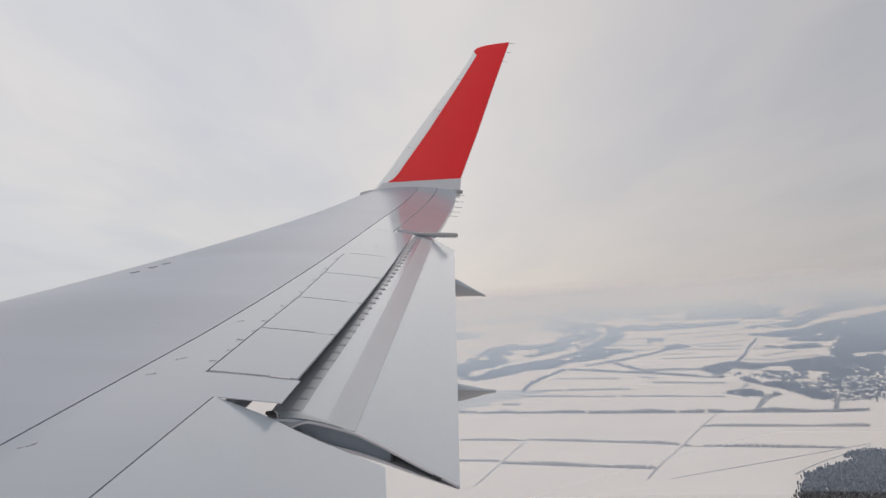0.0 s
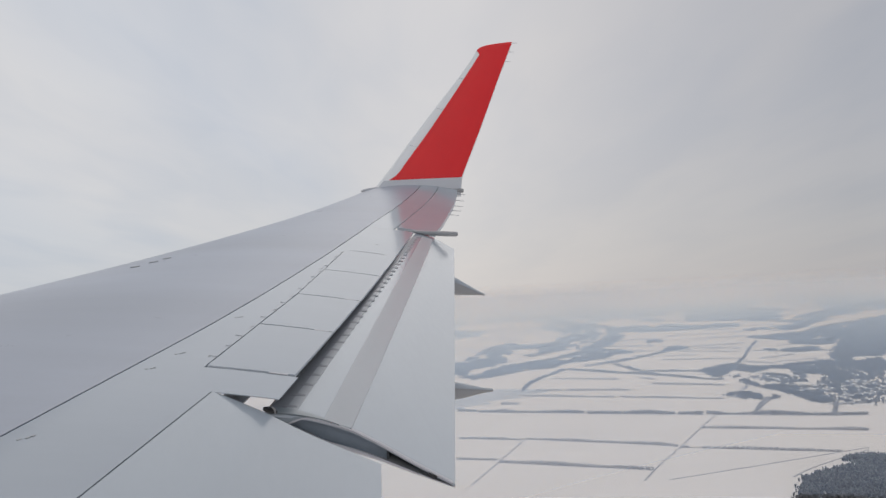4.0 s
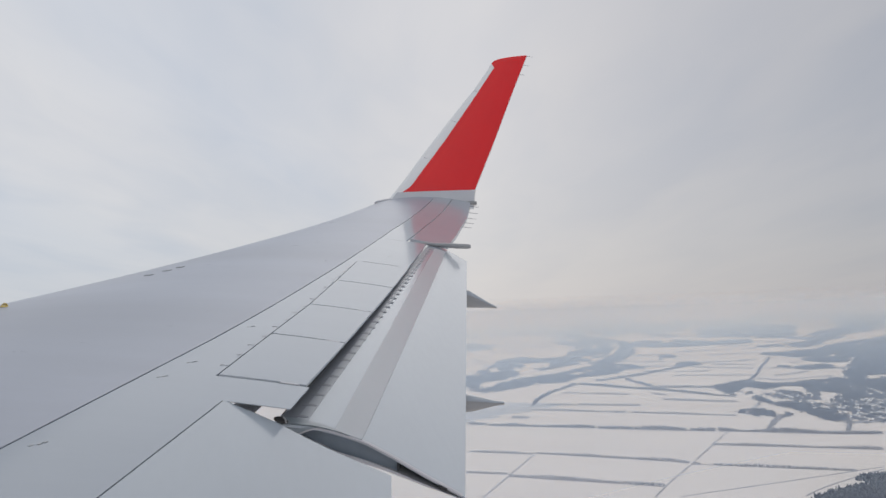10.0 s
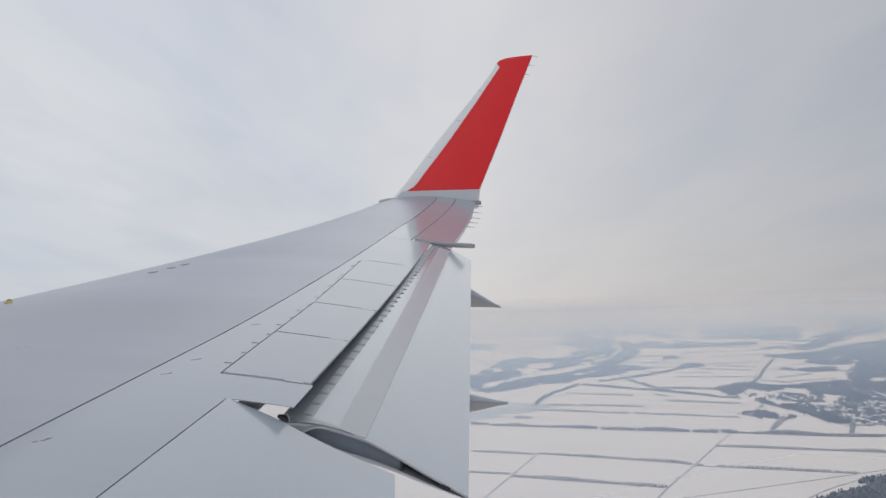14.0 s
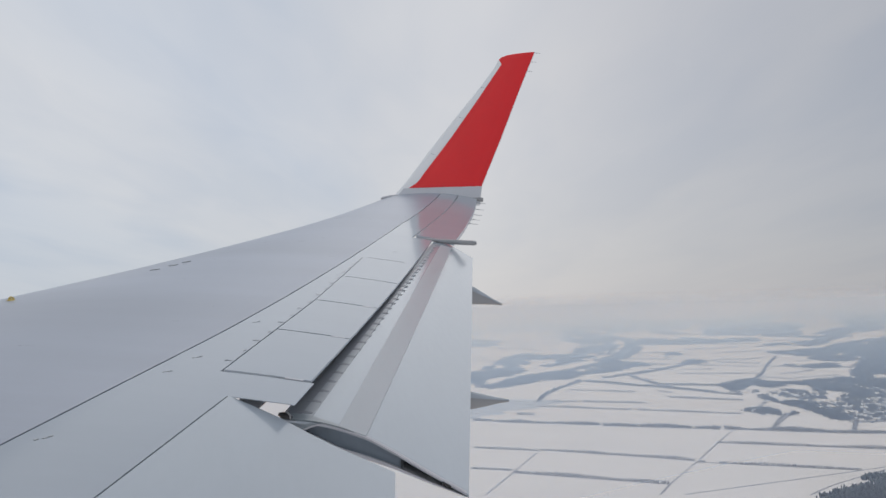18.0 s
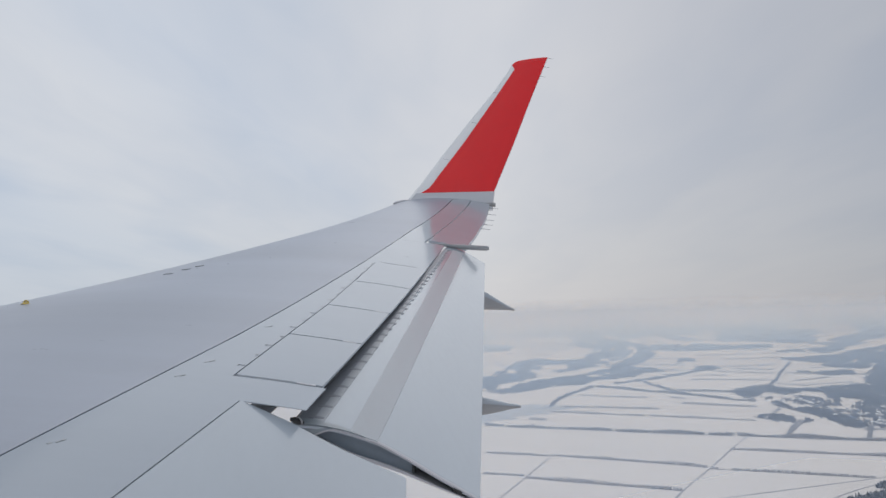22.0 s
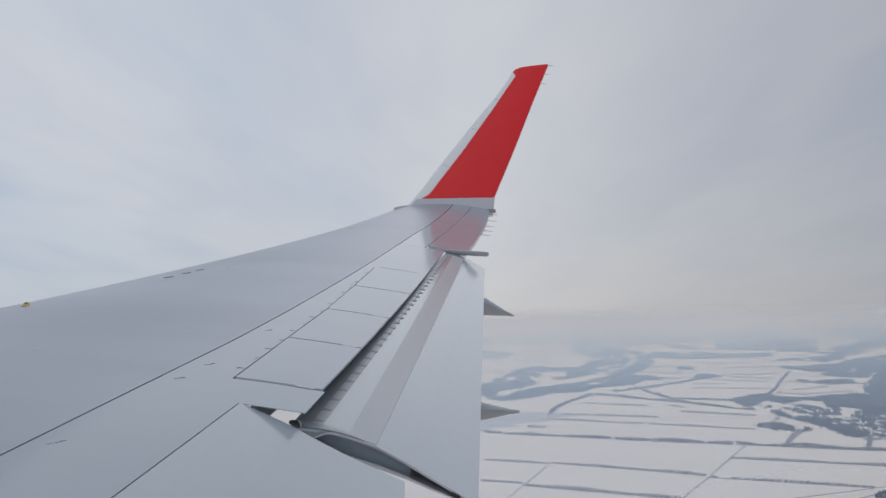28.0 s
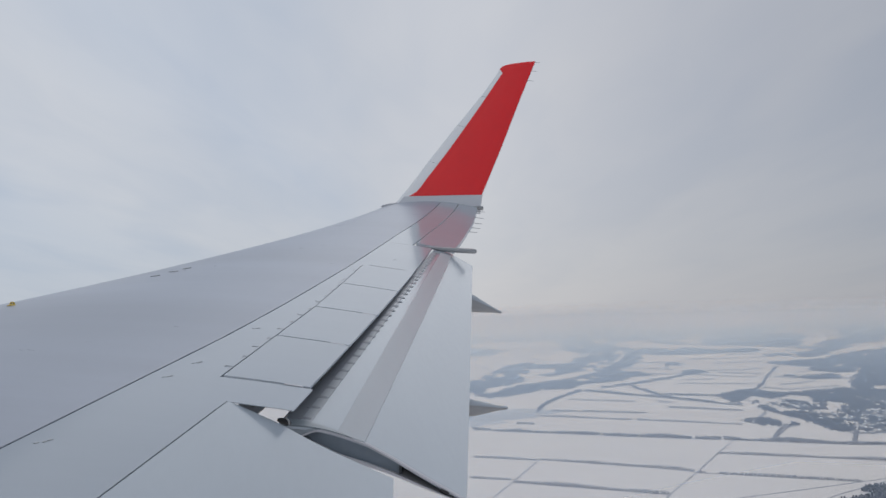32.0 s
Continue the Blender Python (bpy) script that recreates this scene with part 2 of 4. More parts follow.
def haze(name, reach, start, stop):
    """A see-through sheet at one distance, coloured and faded by height to imitate the haze of all the air from start
    to stop; it thickens with the length of air looked through.
    """
    m = bpy.data.materials.new(name)
    m.use_nodes = True
    t = m.node_tree
    t.nodes.clear()
    geo = t.nodes.new("ShaderNodeNewGeometry")
    split = t.nodes.new("ShaderNodeSeparateXYZ")
    t.links.new(geo.outputs["Position"], split.inputs[0])
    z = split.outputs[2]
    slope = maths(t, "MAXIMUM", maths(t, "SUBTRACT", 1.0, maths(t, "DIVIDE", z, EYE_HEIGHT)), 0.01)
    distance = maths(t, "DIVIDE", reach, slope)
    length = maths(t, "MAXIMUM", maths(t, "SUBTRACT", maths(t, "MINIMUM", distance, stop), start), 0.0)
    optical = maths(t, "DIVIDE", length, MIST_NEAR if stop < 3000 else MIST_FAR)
    # the imitated haze is set denser ahead
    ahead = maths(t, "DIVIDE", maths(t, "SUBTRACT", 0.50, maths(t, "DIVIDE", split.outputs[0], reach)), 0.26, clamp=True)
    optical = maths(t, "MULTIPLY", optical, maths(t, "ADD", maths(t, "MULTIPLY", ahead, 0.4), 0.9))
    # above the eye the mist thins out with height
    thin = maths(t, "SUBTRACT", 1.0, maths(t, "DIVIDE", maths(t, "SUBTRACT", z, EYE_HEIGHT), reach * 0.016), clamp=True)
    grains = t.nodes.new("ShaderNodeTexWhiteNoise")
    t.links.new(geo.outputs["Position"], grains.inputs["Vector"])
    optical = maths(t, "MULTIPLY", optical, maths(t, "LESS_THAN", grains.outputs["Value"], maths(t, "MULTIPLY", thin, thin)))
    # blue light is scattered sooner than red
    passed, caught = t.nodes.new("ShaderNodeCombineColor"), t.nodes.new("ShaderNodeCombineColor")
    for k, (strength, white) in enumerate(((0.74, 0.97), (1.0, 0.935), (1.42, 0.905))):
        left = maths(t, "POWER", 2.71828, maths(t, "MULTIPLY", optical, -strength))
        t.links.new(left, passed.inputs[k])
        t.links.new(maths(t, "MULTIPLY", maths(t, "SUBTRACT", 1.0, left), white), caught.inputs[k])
    front, back = t.nodes.new("ShaderNodeBsdfDiffuse"), t.nodes.new("ShaderNodeBsdfTranslucent")
    t.links.new(caught.outputs[0], front.inputs[0])
    t.links.new(caught.outputs[0], back.inputs[0])
    scatter = node(t, "ShaderNodeMixShader", Fac=0.5)
    t.links.new(front.outputs[0], scatter.inputs[1])
    t.links.new(back.outputs[0], scatter.inputs[2])
    through_air = t.nodes.new("ShaderNodeBsdfTransparent")
    t.links.new(passed.outputs[0], through_air.inputs[0])
    whole = t.nodes.new("ShaderNodeAddShader")
    t.links.new(through_air.outputs[0], whole.inputs[0])
    t.links.new(scatter.outputs[0], whole.inputs[1])
    out = t.nodes.new("ShaderNodeOutputMaterial")
    t.links.new(whole.outputs[0], out.inputs[0])
    return m


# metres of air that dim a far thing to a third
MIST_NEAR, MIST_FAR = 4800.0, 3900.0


# ---- building helpers ----
def mesh(name, verts, faces, material, smooth=None):
    me = bpy.data.meshes.new(name)
    me.from_pydata([tuple(v) for v in verts], [], faces)
    me.materials.append(material)
    if smooth is not None:
        flags = np.zeros(len(faces), dtype=bool)
        flags[:smooth] = True
        me.polygons.foreach_set("use_smooth", flags)
    me.update()
    return me


def under(ob, parent, label=""):
    ob.parent = parent
    return tagged(ob, label) if label else ob


def sheet(name, top, thick, material, parent, label="", down=(0, 0, -1)):
    """A slab: a grid of points on its upper face, and its thickness."""
    top = np.asarray(top, dtype=float)
    n, m = top.shape[:2]
    low = top + np.asarray(down, dtype=float) * thick
    verts = [*top.reshape(-1, 3), *low.reshape(-1, 3)]
    faces = []
    k = n * m
    for i in range(n - 1):
        for j in range(m - 1):
            a, b, c, d = i * m + j, (i + 1) * m + j, (i + 1) * m + j + 1, i * m + j + 1
            faces += [(a, b, c, d), (k + a, k + d, k + c, k + b)]
    flat = len(faces)
    rim = [(i, 0) for i in range(n)] + [(n - 1, j) for j in range(1, m)] + [(i, m - 1) for i in range(n - 2, -1, -1)] + [(0, j) for j in range(m - 2, 0, -1)]
    base = len(verts)
    verts += [top[i, j] for i, j in rim] + [low[i, j] for i, j in rim]
    r = len(rim)
    for q in range(r):
        w = (q + 1) % r
        faces.append((base + q, base + r + q, base + r + w, base + w))
    me = mesh(name, verts, faces, material, flat)
    bm = bmesh.new()
    bm.from_mesh(me)
    bmesh.ops.recalc_face_normals(bm, faces=bm.faces)
    bm.to_mesh(me)
    bm.free()
    return under(new(name, me), parent, label)


def loft(name, rings, material, parent, label="", caps=True):
    """A closed skin over rings of points, with capped ends."""
    rings = np.asarray(rings, dtype=float)
    n, m = rings.shape[:2]
    verts = [*rings.reshape(-1, 3)]
    faces = [(i * m + j, i * m + (j + 1) % m, (i + 1) * m + (j + 1) % m, (i + 1) * m + j) for i in range(n - 1) for j in range(m)]
    smooth = len(faces)
    if caps:
        for i in (0, n - 1):
            base = len(verts)
            verts += [*rings[i]]
            faces.append(tuple(range(base, base + m)))
    me = mesh(name, verts, faces, material, smooth)
    bm = bmesh.new()
    bm.from_mesh(me)
    bmesh.ops.recalc_face_normals(bm, faces=bm.faces)
    bm.to_mesh(me)
    bm.free()
    return under(new(name, me), parent, label)


def rod(name, points, radii, material, parent, label="", sides=14, squash=1.0):
    """A round, tapering bar along a line of points."""
    rings = []
    pts = [Vector(p) for p in points]
    for i, p in enumerate(pts):
        ahead = (pts[min(i + 1, len(pts) - 1)] - pts[max(i - 1, 0)]).normalized()
        side = ahead.cross(Vector((0, 0, 1))).normalized()
        up = side.cross(ahead)
        rings.append([p + side * math.cos(a) * radii[i] + up * math.sin(a) * radii[i] * squash for a in np.linspace(0, 2 * math.pi, sides, endpoint=False)])
    return loft(name, rings, material, parent, label)

# ---- the airliner's starboard wing ----
airliner = tagged(new("airliner"), "white airliner in flight, grey wing with red winglet", "airliner")
airliner.matrix_world = AIRFRAME
TIP = 15.45


def leading(y):
    return 1.486 - (15.4 - y) * math.tan(radians(27.6))


def trailing(y):
    return 0.198 * y


def nose_height(y):
    bent = lambda v: 0.00412 * v * v + 0.08482 * v - 1.2365 + 0.055 * max(0.0, (v - 12.5) / 2.95) ** 2
    return bent(y) if y > 5.5 else bent(5.5) + (y - 5.5) * 0.1301


CAMBER = [(0, 0), (0.05, 0.014), (0.15, 0.0305), (0.3, 0.043), (0.45, 0.045), (0.6, 0.036), (0.75, 0.018), (0.9, -0.008), (1.06, -0.047)]
CAMBER_AT = np.linspace(0, 1.06, 107)
CAMBER_HIGH = np.interp(CAMBER_AT, *zip(*CAMBER))
for _ in range(40):
    CAMBER_HIGH[1:-1] = (CAMBER_HIGH[:-2] + 2 * CAMBER_HIGH[1:-1] + CAMBER_HIGH[2:]) / 4


def on_wing(y, s, lift=0.0):
    """A point of the wing's upper face: y outboard, s as a share of the chord."""
    c = trailing(y) - leading(y)
    blend = 0.085 * max(0.0, (y - 14.0) / 1.45) ** 2 * s
    return (leading(y) + s * c, y, nose_height(y) + c * float(np.interp(s, CAMBER_AT, CAMBER_HIGH)) + lift + blend)


def grey_line(y):
    return float(np.interp(y, (0, 6, 7.2, 9.5, 12.3, 14.3, 15.45), (0.652, 0.643, 0.637, 0.621, 0.597, 0.603, 0.625)))


def hinge_line(y):
    return float(np.interp(y, (5.1, 6.28, 7.38, 8.48, 9.61), (0.712, 0.700, 0.690, 0.672, 0.651)))


def aileron_line(y):
    return float(np.interp(y, (11.4, 12.75, 14.2, 15.45), (0.720, 0.735, 0.770, 0.825)))


def aileron_edge(y):
    return float(np.interp(y, (11.5, 13.5, 15.45), (0.905, 0.962, 1.045)))


def panel(name, y0, y1, front, back, material, parent, label="", ny=24, ns=8, thick=0.018, lift=0.0, seam=0.006, ends=None):
    """A skin panel of the wing between two lines along the span, with an open seam round it."""
    rows = []
    ends = seam if ends is None else ends
    for y in np.linspace(y0 + ends, y1 - ends, ny):
        c = trailing(y) - leading(y)
        a = (front(y) if callable(front) else front) + seam / c
        b = (back(y) if callable(back) else back) - seam / c
        rows.append([on_wing(y, s, lift) for s in np.linspace(a, b, ns)])
    return sheet(name, rows, thick, material, parent, label)


def build_wing():
    # inner structure under the skin, closed below
    rings = []
    for y in np.linspace(-0.6, TIP - 0.02, 30):
        c = trailing(y) - leading(y)
        upper = [on_wing(y, s, -0.05) for s in np.linspace(0.012, 0.705 if y < 5 else 0.69, 16)]
        lower = [(x, yy, nose_height(y) - c * (0.05 * math.sin(math.pi * min(1, (k + 1) / 13)) + 0.012)) for k, (x, yy, z) in enumerate(upper[::-1][1:-1])]
        rings.append(upper + lower)
    wing = loft("wing_box", rings, DARK, airliner, "dark inner structure under the wing skin")
    # upper skin of the box, rolled round the nose
    rows = []
    for y in np.linspace(-0.6, TIP, 70):
        c = trailing(y) - leading(y)
        row = [(leading(y) + 0.035 * c, y, nose_height(y) - 0.045 * c), (leading(y) + 0.008 * c, y, nose_height(y) - 0.022 * c), (leading(y) - 0.002 * c, y, nose_height(y) - 0.006 * c)]
        row += [on_wing(y, s) for s in np.linspace(0.006, 1, 22) * (grey_line(y) - 0.008 / c)]
        rows.append(row)
    sheet("upper_skin", rows, 0.02, GREY, airliner, "smooth grey painted upper wing skin")
    panel("inner_panel", -0.6, 4.69, grey_line, 0.749, WHITE, airliner, "white fixed panel behind the grey skin", ny=30, thick=0.008, seam=0.003, ends=0.0)
    panel("inner_panel", 4.69, 5.105, grey_line, 0.816, WHITE, airliner, ny=8, thick=0.004, seam=0.003, ends=0.0)
    panel("hinge_panel", 5.105, 9.61, grey_line, hinge_line, WHITE, airliner, "narrow white panel ahead of the spoilers", ny=30, seam=0.003, ends=0.0)
    panel("outer_panel", 9.61, 11.42, grey_line, 0.810, WHITE, airliner, ny=14, seam=0.003, ends=0.0)
    panel("outer_panel", 11.42, TIP, grey_line, aileron_line, WHITE, airliner, ny=24, seam=0.004)
    panel("aileron", 11.62, TIP - 0.05, aileron_line, aileron_edge, WHITE, airliner, "white aileron at the wing's trailing edge", ny=24, thick=0.05, seam=0.012)
    # added black strip puts the open seam's shade into colour
    sheet("seam_backing", [[on_wing(y, s, -0.034) for s in (0.735, 0.75, 0.765)] for y in np.linspace(-0.6, 4.66, 14)], 0.006, MATT_BLACK, airliner, "black strip added behind a panel seam to darken it")
    # four flight spoilers, each with its hinge fittings
    edges = (5.12, 6.22, 7.32, 8.47, 9.61)
    for y0, y1 in zip(edges, edges[1:]):
        gap = 0.006 if y0 < 7 else 0.004
        spoiler = panel("spoiler", y0, y1, lambda v: hinge_line(v) + 0.0008, 0.812, WHITE, airliner, "flat white spoiler panel lying closed", ny=12, thick=0.014, seam=gap, ends=0.011, lift=0.004)
        for k in range(4):
            y = y0 + (y1 - y0) * (0.16 + 0.24 * k) + 0.04
            s = hinge_line(y)
            long = 0.005 if k % 2 else 0.009
            rows = [[on_wing(y + d, s - e, 0.003) for e in (long, 0.001)] for d in (-0.0018, 0.0018)]
            sheet("hinge_fitting", rows, 0.003, MARK, spoiler, "small dark hinge fitting")
            rows = [[on_wing(y + d, s - long + e, 0.0034) for e in (-0.0007, 0.0007)] for d in (-0.012, 0.008)]
            sheet("hinge_cap", rows, 0.003, MARK, spoiler, "small dark cap of a hinge fitting")
        # pale bridge that closes the rear end of the gap beside the spoiler
        if y0 < 8:
            rows = [[on_wing(y0 + d, s, 0.005) for s in (0.782, 0.792, 0.803)] for d in (-0.011, 0.011)]
            sheet("gap_bridge", rows, 0.008, LIP, spoiler, "pale bridge over the spoiler gap")
    # seam beyond the last spoiler and small flush marks
    rows = [[on_wing(9.66 + d - 0.001 * k, 0.668 + 0.011 * k, 0.002) for k in range(11)] for d in (-0.003, 0.003)]
    sheet("skin_seam", rows, 0.006, MARK, airliner, "faint seam in the white skin")
    for y, s, long in ((3.90, 0.664, 0.16), (5.00, 0.664, 0.11), (5.34, 0.667, 0.14), (6.37, 0.661, 0.12), (8.52, 0.662, 0.07), (10.21, 0.72, 0.07)):
        for k in range(3):
            rows = [[on_wing(y + long * (e - 0.5) * 0.45, s + 0.002 * d + 0.002 * (e - 0.5) + 0.003 * (k - 1) / (1 + k), 0.002 + 0.0004 * k) for d in (0, 1)] for e in np.linspace(k / 3, k / 3 + 0.25, 3)]
            sheet("stencil_bar", rows, 0.002, MARK, airliner, "faded stencil marking as small bars")
    for y in (8.69, 8.965, 9.18):
        rows = [[on_wing(y + d * 0.026, 0.189 + 0.015 * e, 0.006) for e in (0, 0.5, 1)] for d in (-1, -0.3, 0.3, 1)]
        sheet("vent_plate", rows, 0.012, MARK, airliner, "small dark plate near the leading edge")
    # yellow escape-rope ring on the box
    x, y, z = on_wing(7.26, 0.155)
    foot = rod("rope_fitting", [(x, y, z - 0.004), (x, y + 0.001, z + 0.012)], [0.04, 0.016], YELLOW, airliner, "yellow fitting with a ring on the wing")
    arc = [(x + 0.017 * math.cos(a), y, z + 0.005 + 0.018 * math.sin(a)) for a in np.linspace(0, math.pi, 9)]
    rod("ring", arc, [0.007] * 9, YELLOW, foot, sides=8)
    return wing


build_wing()


# ---- winglet ----
WING_NOSE = [(1.00, 1.50), (1.168, 1.679), (1.472, 1.935), (1.99, 2.325), (2.633, 2.835), (3.243, 3.33), (3.60, 3.59), (3.723, 3.666), (3.75, 3.675), (3.80, 3.73), (3.84, 3.82), (3.875, 3.95), (3.905, 4.12), (3.925, 4.26), (3.933, 4.33)]
WING_TAIL = [(1.00, 3.165), (1.349, 3.219), (2.229, 3.625), (3.158, 4.03), (3.933, 4.383)]
RED_NOSE = [(1.291, 1.915), (1.345, 2.005), (1.40, 2.08), (1.578, 2.207), (1.89, 2.451), (2.229, 2.711), (3.024, 3.282), (3.703, 3.75), (3.72, 3.675), (3.75, 3.68), (3.80, 3.732), (3.84, 3.822), (3.875, 3.952), (3.905, 4.122), (3.925, 4.262), (3.933, 4.332)]


def winglet_point(z, x, out=0.0):
    return (x, TIP + 0.3 * (z - 1.08) + out, z)


def winglet_half(z, x):
    a, b = np.interp(z, *zip(*WING_NOSE)), np.interp(z, *zip(*WING_TAIL))
    q = min(max((x - a) / max(b - a, 0.01), 0), 1)
    return 0.055 * (b - a) * 2.2 * math.sqrt(q) * (1 - q) ** 0.8 + 0.003


def build_winglet():
    levels = [*np.linspace(1.0, 3.7, 30), 3.723, 3.76, 3.80, 3.835, 3.868, 3.89, 3.905, 3.917, 3.926, 3.933]
    rings = []
    for z in levels:
        a, b = np.interp(z, *zip(*WING_NOSE)), np.interp(z, *zip(*WING_TAIL))
        xs = a + (b - a) * (0.5 - 0.5 * np.cos(np.linspace(0, math.pi, 15)))
        inner = [winglet_point(z, x, -winglet_half(z, x)) for x in xs]
        outer = [winglet_point(z, x, winglet_half(z, x)) for x in xs[::-1][1:-1]]
        rings.append(inner + outer)
    body = loft("winglet", rings, EDGE, airliner, "upturned winglet with white edges and a red inner face")
    rows = []
    for q in [*np.linspace(0, 0.93, 30), 0.95, 0.965, 0.975, 0.985, 0.992, 0.997, 1.0]:
        row = []
        for e in np.linspace(0, 1, 14):
            z = 1.291 + (3.933 - 1.291) * q + 0.058 * e * (1 - q)
            a, b = np.interp(z, *zip(*RED_NOSE)), np.interp(z, *zip(*WING_TAIL)) - 0.012
            x = a + (b - a) * e
            row.append(winglet_point(z, x, -winglet_half(z, x) - 0.002))
        rows.append(row)
    sheet("red_panel", rows, 0.004, RED, body, "glossy red painted panel", down=(0, -1, 0))
    outer_rows = [[(x, y + 2 * winglet_half(z, x) + 0.004, z) for x, y, z in row] for row in rows]
    sheet("red_panel", outer_rows, 0.004, RED, body, "glossy red painted panel", down=(0, 1, 0))
    # grey root below the red paint
    root = []
    for q in np.linspace(0, 1, 8):
        row = []
        for e in np.linspace(0, 1, 14):
            z = 1.03 + (1.285 + 0.058 * e - 1.03) * q
            a, b = np.interp(z, *zip(*WING_NOSE)) + 0.05, np.interp(z, *zip(*WING_TAIL)) - 0.012
            x = a + (b - a) * e
            row.append(winglet_point(z, x, -winglet_half(z, x) - 0.0015))
        root.append(row)
    sheet("root_panel", root, 0.003, ROOT, body, "pale grey root panel of the winglet", down=(0, -1, 0))
    # seams across the bare nose strip
    for z in (1.93, 2.62, 3.2):
        a = np.interp(z, *zip(*WING_NOSE))
        b = np.interp(z, *zip(*RED_NOSE))
        r = [[winglet_point(z + d - 0.25 * (x - a), x, -winglet_half(z, x) - 0.001) for x in np.linspace(a + 0.004, b, 5)] for d in (-0.0025, 0.0025)]
        sheet("nose_seam", r, 0.002, STENCIL, body, down=(0, -1, 0))
    # tip fairing, lights and their housings
    rod("wingtip_light", [(1.43, TIP, 1.10), (1.47, TIP, 1.105), (1.60, TIP + 0.02, 1.12), (1.80, TIP + 0.03, 1.145), (1.98, TIP + 0.04, 1.16)], [0.012, 0.040, 0.058, 0.055, 0.02], LIP, airliner, "grey nose fairing of the wing tip", squash=0.8)
    x, y, z = on_wing(TIP, aileron_line(TIP))
    rod("tail_light", [(2.90, TIP - 0.01, 1.17), (3.02, TIP, 1.115), (3.16, TIP, 1.108), (3.215, TIP, 1.105)], [0.01, 0.03, 0.045, 0.042], STEEL, airliner, "grey rear light housing of the wing tip", squash=0.85)
    # static dischargers
    for k in range(5):
        y = 13.55 + 0.42 * k
        x0, _, z0 = on_wing(y, aileron_edge(y) - 0.01, -0.02)
        rod("static_discharger", [(x0, y, z0), (x0 + 0.10, y, z0 - 0.012), (x0 + 0.16, y, z0 - 0.016)], [0.006, 0.004, 0.003], STENCIL, airliner, "thin static discharge wick", sides=6)
    for z in (3.92, 3.74, 3.55):
        x0 = float(np.interp(z, *zip(*WING_TAIL)))
        y0 = TIP + 0.3 * (z - 1.08)
        rod("static_discharger", [(x0 - 0.02, y0, z), (x0 + 0.10, y0, z - 0.01)], [0.005, 0.002], STENCIL, airliner, sides=6)


build_winglet()


# ---- flaps ----
FLAP_IN, FLAP_OUT = 4.85, 11.3
FLAP_TOP = [(0, 0), (0.08, -0.004), (0.2, -0.022), (0.3, -0.05), (0.45, -0.104), (0.6, -0.187), (0.78, -0.298), (1, -0.425)]
FLAP_DEEP = [(0, 0.02), (0.05, 0.055), (0.15, 0.085), (0.3, 0.118), (0.45, 0.112), (0.6, 0.086), (0.8, 0.051), (0.93, 0.030), (1, 0.018)]


def flap_chord(y):
    e = (y - FLAP_IN) / (FLAP_OUT - FLAP_IN)
    return -0.075 + (1.70 + 0.075) * e, 1.013 + (0.524 - 1.013) * e, -0.820 + (0.243 + 0.820) * e - 0.012 * math.sin(math.pi * e), 1.0 - 0.18 * e


def on_flap(y, q, deep=0.0):
    x, c, z, bend = flap_chord(y)
    return (x + q * c, y, z + c * (bend * float(np.interp(q, *zip(*FLAP_TOP))) - deep * float(np.interp(q, *zip(*FLAP_DEEP)))))


def flap_end(q):
    """The outer end of the flap is cut askew."""
    return FLAP_OUT + 0.18 - 0.13 * max(0.0, q - 0.35) / 0.65


